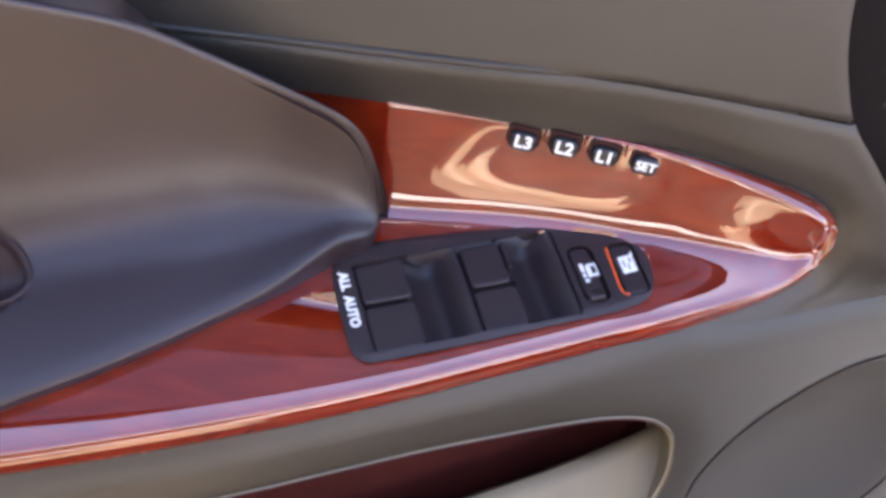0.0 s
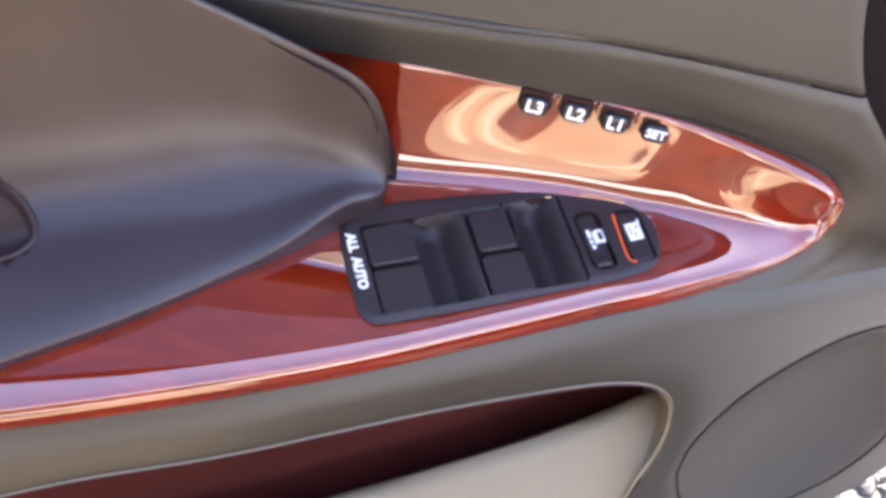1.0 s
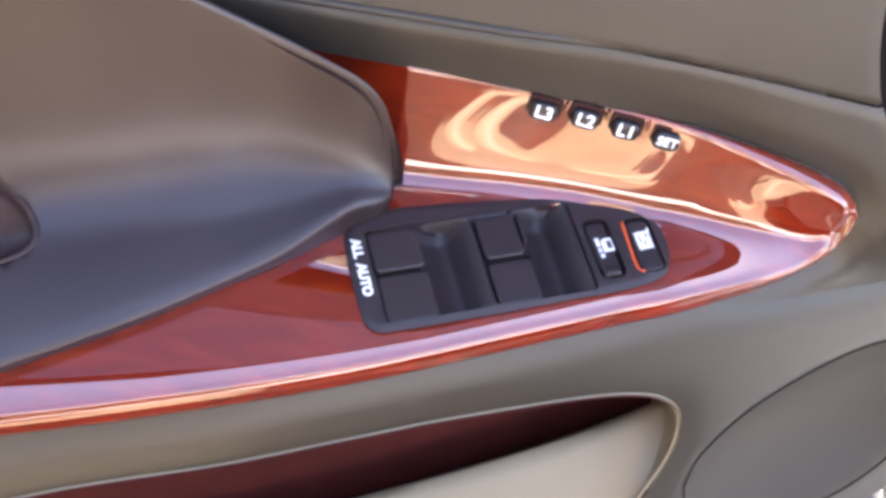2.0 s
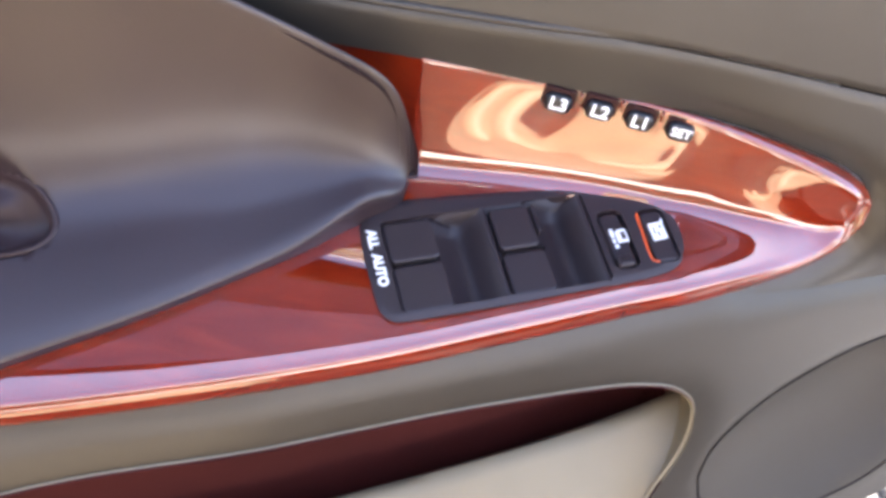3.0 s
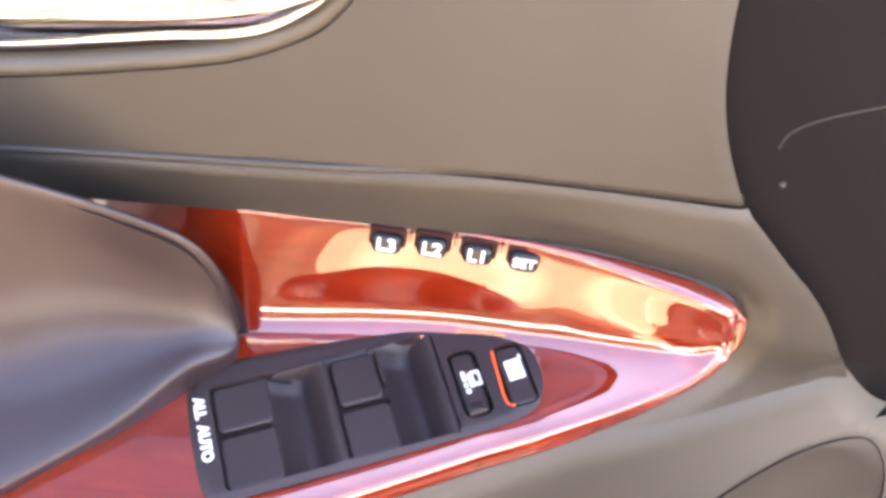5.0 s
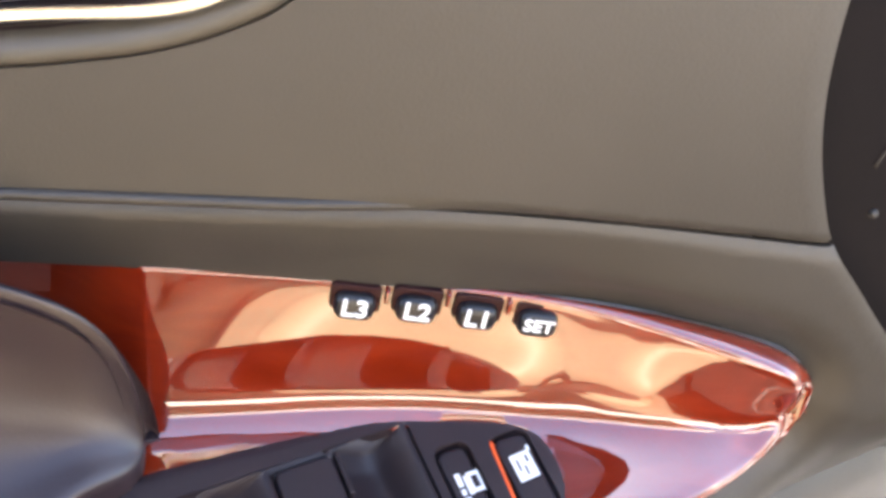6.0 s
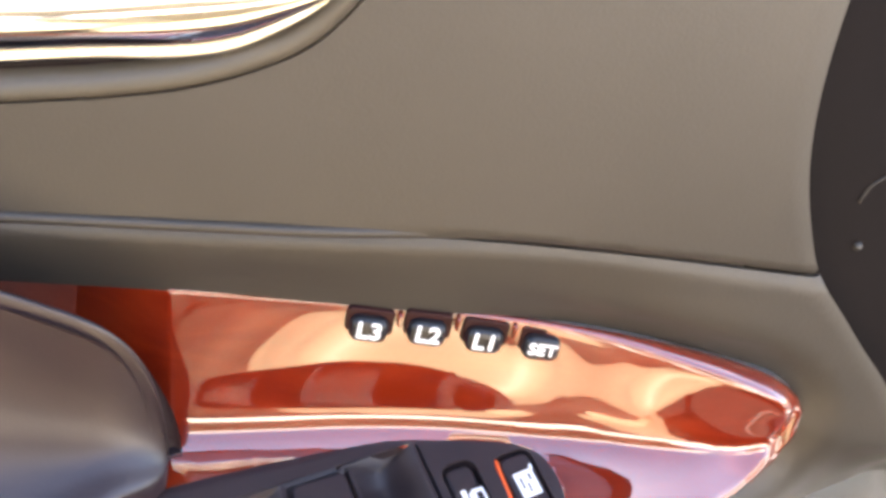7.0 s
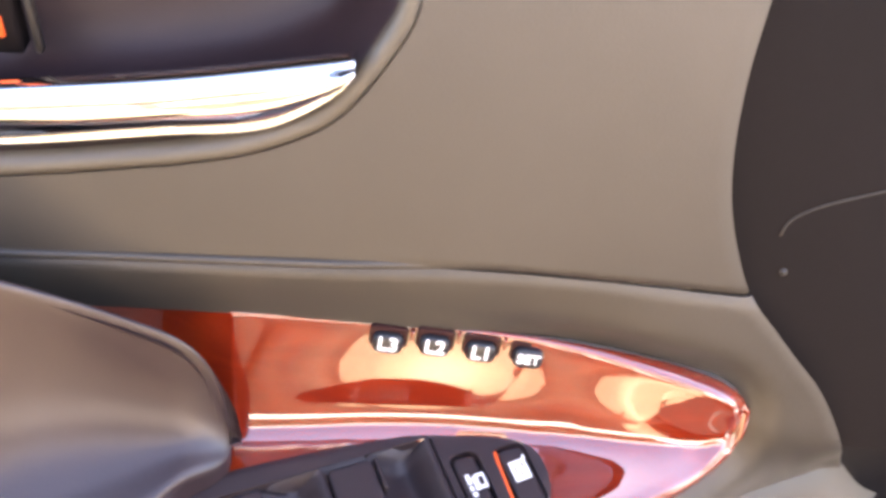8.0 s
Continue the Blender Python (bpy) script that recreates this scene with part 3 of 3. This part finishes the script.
def upright(outline, z0, z1, name, mat, parent, label="", place=plate_point, bulge=0.008):
    """A key: an outline drawn up from z0 to z1 with a rounded top edge."""
    p = np.array(outline)
    rows = [(0.0, z0), (0.0, z1 - bulge * 1.6), (bulge * 0.3, z1 - bulge * 0.6), (bulge, z1 - bulge * 0.15), (bulge * 2, z1)]
    rings = [[place(u, v, z) for u, v in offset_loop(p, d)] for d, z in rows]
    verts = [q for ring in rings for q in ring]
    m = len(p)
    faces = [(i * m + j, i * m + (j + 1) % m, (i + 1) * m + (j + 1) % m, (i + 1) * m + j) for i in range(len(rings) - 1) for j in range(m)]
    faces.append(tuple(range((len(rings) - 1) * m, len(rings) * m)))
    ob = put(name, verts, faces, mat, parent, label)
    ob.modifiers.new("even_shading", "WEIGHTED_NORMAL")
    return ob


for u0, u1, v0, v1 in ((-0.692, -0.42, 0.029, 0.283), (-0.694, -0.42, -0.28, 0.006), (-0.108, 0.115, 0.009, 0.276), (-0.112, 0.13, -0.28, -0.016)):
    upright(rounded_outline(u0, u1, v0, v1, 0.035), PLATE_Z - 0.09, PLATE_Z - 0.015, "window_switch", SWITCH, plate, bulge=0.01)
for u0, v0 in ((-0.68, 0.008), (-0.095, -0.016)):
    upright(rounded_outline(u0, u0 + 0.23, v0 + 0.003, v0 + 0.023, 0.008), PLATE_Z - 0.09, PLATE_Z - 0.022, "switch_divider", BLACK, plate, bulge=0.004)
for u0, u1, v0, v1 in ((0.122, 0.142, 0.09, 0.265),):
    upright(rounded_outline(u0, u1, v0, v1, 0.008), PLATE_Z - 0.09, PLATE_Z - 0.005, "switch_lip", SWITCH, plate, bulge=0.005)

skin("lock_recess", offset_loop(np.array(LOCK), -0.01), [], lambda u, v: plate_point(u, v, PLATE_Z - 0.055), 0.05, BLACK, plate, thick=0.02)
lock_key = upright(offset_loop(np.array(LOCK), 0.014), PLATE_Z - 0.05, PLATE_Z - 0.012, "lock_switch", SWITCH, plate, bulge=0.01)
upright(rounded_outline(0.472, 0.568, -0.222, -0.155, 0.015), PLATE_Z - 0.05, PLATE_Z + 0.018, "key_end", SWITCH, lock_key, bulge=0.01)
skin("block_recess", offset_loop(np.array(BLOCK), -0.01), [], lambda u, v: plate_point(u, v, PLATE_Z - 0.055), 0.05, BLACK, plate, thick=0.02)
block_key = upright(rounded_outline(0.69, 0.822, -0.225, 0.11, 0.035), PLATE_Z - 0.05, PLATE_Z - 0.006, "window_lock_button", SWITCH, plate, bulge=0.012)
hook = [(0.684, 0.105), (0.676, 0.03), (0.668, -0.08), (0.664, -0.16), (0.668, -0.2), (0.682, -0.217), (0.7, -0.22)]
tube([plate_point(u, v, PLATE_Z - 0.006) for u, v in spline(hook, 24)], 0.0085, ORANGE, "orange_line", plate, "orange line round the window lock button", sides=8)


def print_bar(u0, u1, v0, v1, z, parent, mat=None, lean=0.0):
    """One flat printed stroke, a hair proud of its key."""
    q = [plate_point(u0, v0, z), plate_point(u1, v0 + lean, z), plate_point(u1, v1 + lean, z), plate_point(u0, v1, z)]
    return put("print", q, [(0, 1, 2, 3)], mat or WHITE, parent, smooth=False)


top = PLATE_Z - 0.009
for bar in ((0.54, 0.588, -0.062, 0.022), (0.526, 0.543, -0.065, 0.012), (0.498, 0.518, -0.025, 0.03), (0.498, 0.516, -0.06, -0.035), (0.5, 0.522, -0.095, -0.07)):
    print_bar(*bar, top, lock_key)
print_bar(0.553, 0.578, -0.045, 0.005, top + 0.002, lock_key, SWITCH)
top = PLATE_Z - 0.001
print_bar(0.718, 0.8, -0.09, 0.022, top, block_key, lean=0.006)
print_bar(0.796, 0.808, 0.022, 0.045, top, block_key)
for bar in ((0.735, 0.743, -0.05, 0.0), (0.757, 0.765, -0.07, -0.03), (0.774, 0.784, -0.02, 0.01)):
    print_bar(*bar, top + 0.002, block_key, SWITCH)


def lettering(text, size, mat, parent, m, name="lettering"):
    """Flat letters of the built-in font, centred, laid at the matrix m (in decimetres)."""
    curve = bpy.data.curves.new(name, "FONT")
    curve.body, curve.size, curve.align_x, curve.align_y, curve.offset = text, size, "CENTER", "CENTER", size * (0.04 if len(text) > 3 else 0.02)
    curve.extrude = 0.002
    holder = bpy.data.objects.new(name, curve)
    mesh = bpy.data.meshes.new_from_object(holder)
    bpy.data.objects.remove(holder)
    mesh.transform(Matrix.Diagonal((DM, DM, DM, 1)) @ m)
    mesh.materials.clear()
    mesh.materials.append(mat)
    ob = new(name, mesh)
    ob.parent = parent
    return ob


x, y, z = plate_point(-0.757, 0.065, PLATE_Z + 0.003)
lettering("ALL  AUTO", 0.07, WHITE, plate, Matrix.Translation((x, y, z)) @ Euler((0, 0, radians(22 - 90))).to_matrix().to_4x4(), "white_lettering")

# ---- memory buttons in the upright face of the trim ----
for x, z, text, size in ((0.062, 0.555, "L3", 0.1), (0.28, 0.549, "L2", 0.1), (0.498, 0.521, "L1", 0.1), (0.722, 0.491, "SET", 0.072)):
    lean = Euler((radians(74), radians(7), 0)).to_matrix().to_4x4()
    base = Matrix.Translation((x, 0.634, z)) @ lean

    def at(u, v, w, base=base):
        return tuple(base @ Vector((u, v, w)))

    # a solid dark plate stands in for the shade inside the slot
    slot = upright(rounded_outline(-0.088, 0.092, -0.05, 0.058, 0.02), -0.03, 0.016, "memory_button", SLOT_SHADE, door, "black memory button with white lettering, its slot's shade a dark plate", place=at, bulge=0.004)
    key = upright(rounded_outline(-0.073, 0.073, -0.072, 0.035, 0.038), -0.02, 0.056, "key", KEY, slot, "", place=at, bulge=0.018)
    lettering(text, size, WHITE, key, base @ Matrix.Translation((0, -0.014, 0.058)), "white_lettering")
    if text != "SET":
        upright(rounded_outline(0.1, 0.118, 0.0, 0.06, 0.007), -0.02, 0.03, "slot_post", WOOD, slot, "", place=at, bulge=0.006)

# ---- inner door handle in its recess ----
def face_point(x, z, back=0.0):
    return (x, face_y(z) + back, z)


ring_rows = []
for d, back in ((0.0, 0.05), (0.004, 0.005), (0.02, -0.012), (0.045, -0.016), (0.07, -0.006), (0.085, 0.02), (0.09, 0.06)):
    ring_rows.append([face_point(x, z, back) for x, z in offset_loop(RECESS, d)])
handle = loft("handle_bezel", ring_rows, CREAM_TRIM, door, "beige rim round the inner door handle", closed=True)
bowl_rows = []
for d, back in ((0.088, 0.04), (0.095, 0.12), (0.11, 0.3), (0.14, 0.5), (0.2, 0.6)):
    bowl_rows.append([face_point(x, z, back) for x, z in offset_loop(RECESS, d)])
c = RECESS.mean(0)
for k in (0.6, 0.25, 0.02):
    bowl_rows.append([face_point(c[0] + (x - c[0]) * k, c[1] + (z - c[1]) * k, 0.62) for x, z in offset_loop(RECESS, 0.2)])
loft("recess_bowl", bowl_rows, BOWL, handle, "dark bowl behind the door handle", closed=True)
lever_rows = []
for x in np.linspace(-2.55, -0.1, 50):
    hi = along(x, [(-2.6, 1.6), (-1.53, 1.71), (-0.85, 1.79), (-0.3, 1.885), (-0.1, 1.92)])
    lo = along(x, [(-2.6, 1.36), (-1.6, 1.42), (-0.9, 1.515), (-0.46, 1.575), (-0.18, 1.76), (-0.1, 1.87)])
    mid, half = (hi + lo) / 2, (hi - lo) / 2
    y = 0.86 + 0.03 * x * 0.3
    sect = [(x, y + 0.1, hi - 0.01), (x, y + 0.03, hi), (x, y - 0.005, hi - 0.02), (x, y - 0.045, mid + half * 0.45), (x, y - 0.055, mid), (x, y - 0.035, mid - half * 0.5), (x, y - 0.015, mid - half * 0.62), (x, y - 0.03, mid - half * 0.75), (x, y - 0.01, lo + 0.005), (x, y + 0.06, lo), (x, y + 0.12, mid)]
    lever_rows.append(list(spline(sect, 30)))
loft("lever", lever_rows, CHROME, handle, "polished chrome door lever", closed=True, caps=True)
bm = rounded_block(0.2, 0.12, 0.6, 0.02)
bmesh.ops.transform(bm, matrix=Matrix.Translation((-1.66, 1.28, 1.62)), verts=bm.verts)
knob = part("lock_slider", bm, BLACK, handle, "black lock slider with orange flags", smooth=True)
for z, h in ((1.98, 0.2), (1.72, 0.1)):
    bm = rounded_block(0.09, 0.02, h, 0.006)
    bmesh.ops.transform(bm, matrix=Matrix.Translation((-1.66, 1.212, z)), verts=bm.verts)
    part("orange_flag", bm, ORANGE, knob, smooth=True)
bm = rounded_block(0.03, 0.05, 0.75, 0.01)
bmesh.ops.transform(bm, matrix=Matrix.Translation((-1.5, 1.26, 1.62)), verts=bm.verts)
part("slider_guide", bm, TAUPE, knob, smooth=True)

# ---- dark panel beyond the lining's front edge, painted shell ----
def end_y(x, z):
    y = face_y(z) + 0.1 + 0.04 * max(0.0, x - front_x(z) - 0.5)
    return y + max(0.0, lower_y(x, z) + 0.12 - y) * smooth_step(-z, 0.0, 0.2)


end_zs = np.linspace(-0.3, BELT, 60)
end_outline = [(2.2, -0.7)] + [(front_x(z) - 0.3, z) for z in end_zs] + [(5.6, BELT), (5.6, -0.7)]
end = sheet("end_panel", end_outline, [], lambda x, z: end_y(x, z), 0.08, BLACK, door, "black panel beyond the front edge of the door lining", thick=0.08)
# the arc of light on a rounded rim, laid as a pale bead
tube([(x, face_y(z) + 0.098 + 0.04 * max(0.0, x - front_x(z) - 0.5), z) for x, z in spline([(1.79, 1.13), (1.82, 1.2), (1.93, 1.27), (2.15, 1.34), (2.6, 1.44), (3.4, 1.6)], 40)], 0.005, DARK_TAUPE, "rim_highlight", end, "thin pale line drawn as the highlight of a rounded rim")
bm = bmesh.new()
bmesh.ops.create_uvsphere(bm, u_segments=12, v_segments=8, radius=0.018, matrix=Matrix.Translation((1.842, face_y(0.955) + 0.1, 0.955)))
part("screw", bm, TAUPE, end, "small pale screw head", smooth=True)
shell = [(-7, BELT), (2.6, BELT), (3.0, 1.5), (3.2, -1.0), (3.1, -1.7), (2.9, -2.1), (2.0, -2.16), (-7, -2.5)]
sheet("door_shell", np.array(shell), [], lambda x, z: 2.0 if z > -1.0 else lower_y(max(x, -2), z) + (0.3 if x > 1.5 else 1.2), 0.3, PAINT, door, "white painted steel door shell", thick=0.1)

# unseen side window above the lining, added closed to block sky and sun
glass_rows = [[(x, face_y(BELT) + 0.1 - 0.12 * (z - BELT) - 0.02 * (z - BELT) ** 2, z) for x in np.linspace(-6.8, 2.4 - 0.9 * max(0.0, z - BELT), 24)] for z in np.linspace(BELT - 0.3, 5.9, 16)]
pane = loft("window_pane", glass_rows, GLASS, door, "unseen dark side window, added to hold back the sky", thick=0.04)
# frame carried high enough to shade the driver seat's side
tube([(r[-1][0] + 0.05, r[-1][1], r[-1][2]) for r in glass_rows] + [(x, glass_rows[-1][0][1], 6.0) for x in np.linspace(0.3, -6.9, 20)], 0.16, BLACK, "window_frame", door, "black window frame of the door")

# ---- the car behind: unseen cabin, toned for what the wood reflects ----
car = door
# added black sheet that stands for the shaded hinge area
sheet("dark_backing", rounded_outline(0.9, 6.5, -1.4, 5.0, 0.4), [], lambda x, z: 2.25 + 0.1 * (z - 1.0), 0.3, RUBBER, car, "black sheet added to darken the background round the hinge pillar", thick=0.6)
bm = rounded_block(1.0, 1.6, 7.4, 0.2)
bmesh.ops.transform(bm, matrix=Matrix.Translation((6.9, 1.8, -9.0)), verts=bm.verts)
part("pillar_foot", bm, RUBBER, car)
bm = rounded_block(3.0, 10.0, 2.6, 0.3)
bmesh.ops.transform(bm, matrix=Matrix.Translation((9.0, -1.5, -6.5)), verts=bm.verts)
part("sill", bm, PAINT, car, "white painted sill")

bm = rounded_block(24.0, 17.0, 0.8, 0.2)
bmesh.ops.transform(bm, matrix=Matrix.Translation((-2.0, -12.6, -7.2)), verts=bm.verts)
part("cabin_floor", bm, CARPET, car, "dark brown carpeted cabin floor")
bm = rounded_block(24.0, 1.3, 1.9, 0.3)
bmesh.ops.transform(bm, matrix=Matrix.Translation((-2.0, -5.0, -7.6)), verts=bm.verts)
part("door_sill", bm, DARK_TAUPE, car, "dark plastic door sill", smooth=True)
bm = rounded_block(22.0, 16.0, 1.4, 0.2)
bmesh.ops.transform(bm, matrix=Matrix.Translation((-2.0, -12.6, -9.0)), verts=bm.verts)
part("underbody", bm, RUBBER, car)
bm = rounded_block(22.0, 1.0, 7.4, 0.3)
bmesh.ops.transform(bm, matrix=Matrix.Translation((-2.0, -20.0, -6.5)), verts=bm.verts)
far_door = part("far_door", bm, BROWN, car, "beige lining of the far door", smooth=True)
bm = rounded_block(22.0, 1.2, 1.1, 0.3)
bmesh.ops.transform(bm, matrix=Matrix.Translation((-2.0, -20.0, 0.6)), verts=bm.verts)
part("dark_sill", bm, DARK_TAUPE, far_door, "", smooth=True)

# roof: a painted skin over a pale headliner, with the rail above the open doorway
roof_line = spline([(-4.6, 4.6), (-4.68, 5.05), (-4.85, 5.5), (-5.3, 5.9), (-6.8, 6.3), (-9.0, 6.5), (-12.4, 6.6), (-16.0, 6.5), (-18.2, 6.3), (-19.6, 5.9), (-20.0, 5.5), (-20.2, 5.1)], 44)
roof = loft("roof", [[(x, y, z - 0.012 * (x + 5) ** 2 * 0.5) for y, z in roof_line] for x in np.linspace(-15.5, 5.5, 30)], PAINT, car, "white painted roof", thick=0.12)
loft("headliner", [[(x, -12.4 + (y + 12.4) * 0.98, z - 0.28 - 0.012 * (x + 5) ** 2 * 0.5) for y, z in roof_line] for x in np.linspace(-15.3, 5.3, 30)], HEADLINER, roof, "pale cream headliner", thick=0.1)
for y in (-4.9, -19.9):
    tube([(11.0, y, -1.0), (8.5, y, 2.2), (5.6, y, 4.6)], 0.35, PAINT, "windscreen_pillar", roof)
    tube([(-7.5, y, -6.5), (-7.6, y, 0.5), (-8.2, y, 4.9)], 0.45, CREAM_TRIM, "middle_pillar", roof)
bm = rounded_block(3.0, 15.0, 7.8, 0.5)
bmesh.ops.transform(bm, matrix=Matrix.Translation((9.2, -12.4, -6.5)), verts=bm.verts)
part("dashboard", bm, DARK_TAUPE, car, "dark taupe dashboard", smooth=True)
bm = rounded_block(1.6, 15.0, 9.5, 0.4)
bmesh.ops.transform(bm, matrix=Matrix.Translation((-13.6, -12.4, -6.5)), verts=bm.verts)
# dark leather here only keeps a bright reflection off the wood
part("rear_seat_back", bm, LEATHER, car, "unseen back of the rear seat, darkened to dull its reflection", smooth=True)


def car_seat(label, dx, dy, mat):
    """A leather seat: base, shield, cushion, bolsters, backrest and its sewn seams."""
    seat = new("seat")
    seat.parent = car
    seat["label"] = label

    def block(name, w, d, h, r, place, smooth=True):
        bm = rounded_block(w, d, h, r, 0.08, 4)
        bmesh.ops.transform(bm, matrix=Matrix.Translation((dx, dy, 0)) @ place, verts=bm.verts)
        return part(name, bm, mat, seat, smooth=smooth)

    block("seat_base", 4.6, 3.8, 1.8, 0.15, Matrix.Translation((-0.6, -9.8, -5.6)), False)
    block("side_shield", 4.4, 0.3, 1.3, 0.12, Matrix.Translation((-0.8, -7.3, -4.9)))
    block("cushion", 5.0, 2.9, 1.3, 0.4, Matrix.Translation((-0.4, -9.8, -3.9)))
    lean = Euler((0, radians(-16), 0)).to_matrix().to_4x4()
    for y in (-7.8, -11.8):
        block("bolster", 4.9, 1.0, 1.75, 0.38, Matrix.Translation((-0.5, y, -3.9)))
        block("bolster", 1.7, 1.0, 5.2, 0.38, Matrix.Translation((-3.6, y, -3.2)) @ lean)
    block("backrest", 1.1, 2.9, 5.8, 0.4, Matrix.Translation((-3.8, -9.8, -3.2)) @ lean)
    for x in (-1.9, -0.6, 0.7):
        tube([(dx + x, dy + y, -2.58) for y in np.linspace(-11.1, -8.5, 6)], 0.06, TAUPE, "seat_seam", seat)


car_seat("cream leather driver seat", 0.0, 0.0, CREAM)
car_seat("tan leather passenger seat", 0.6, -6.4, TAN)

# ---- ground and an unseen wall, added behind the viewer ----
bm = bmesh.new()
bmesh.ops.create_grid(bm, x_segments=2, y_segments=2, size=3000, matrix=Matrix.Translation((0, 0, -9)))
tagged(part("ground", bm, STONE), "pale grey gravel ground in sunlight", "ground", kind="structure")
# added pale wall that gives the wood its bright reflected band
bm = bmesh.new()
bmesh.ops.create_cube(bm, size=1.0, matrix=Matrix.Translation((0, -42, 3.5)) @ Matrix.Diagonal((160, 2, 25, 1)))
tagged(part("reflector_wall", bm, PLASTER), "unseen pale wall added behind the viewer as a bright reflector", "wall", kind="structure")

# loose stones on the ground beside the door
rng = np.random.RandomState(4)
verts, faces = [], []
shape = [(0, 0, 1), (0.9, 0, 0.4), (0.28, 0.85, 0.4), (-0.72, 0.53, 0.4), (-0.72, -0.53, 0.4), (0.28, -0.85, 0.4), (0.7, 0.5, -0.4), (-0.3, 0.8, -0.4), (-0.9, 0, -0.4), (-0.3, -0.8, -0.4), (0.7, -0.5, -0.4)]
ring = [(0, 1, 2), (0, 2, 3), (0, 3, 4), (0, 4, 5), (0, 5, 1), (1, 6, 2), (2, 6, 7), (2, 7, 3), (3, 7, 8), (3, 8, 4), (4, 8, 9), (4, 9, 5), (5, 9, 10), (5, 10, 1), (1, 10, 6)]
for _ in range(9000):
    x, y = rng.uniform(0.5, 11), rng.uniform(-3, 13)
    size = 0.05 + 0.13 * rng.rand() ** 2
    turn = Euler(rng.uniform(-0.5, 0.5, 2).tolist() + [rng.uniform(0, 6.28)]).to_matrix()
    base, jolt = len(verts), rng.uniform(0.7, 1.3, (11, 3))
    for p, j in zip(shape, jolt):
        q = turn @ Vector([c * k for c, k in zip(p, j)])
        verts.append((x + q[0] * size, y + q[1] * size, -9 + (q[2] + 0.35) * size * 0.8))
    faces += [tuple(base + i for i in f) for f in ring]
tagged(put("gravel", verts, faces, PEBBLE, smooth=False), "loose pale angular gravel stones in sunlight", "gravel", kind="stuff")
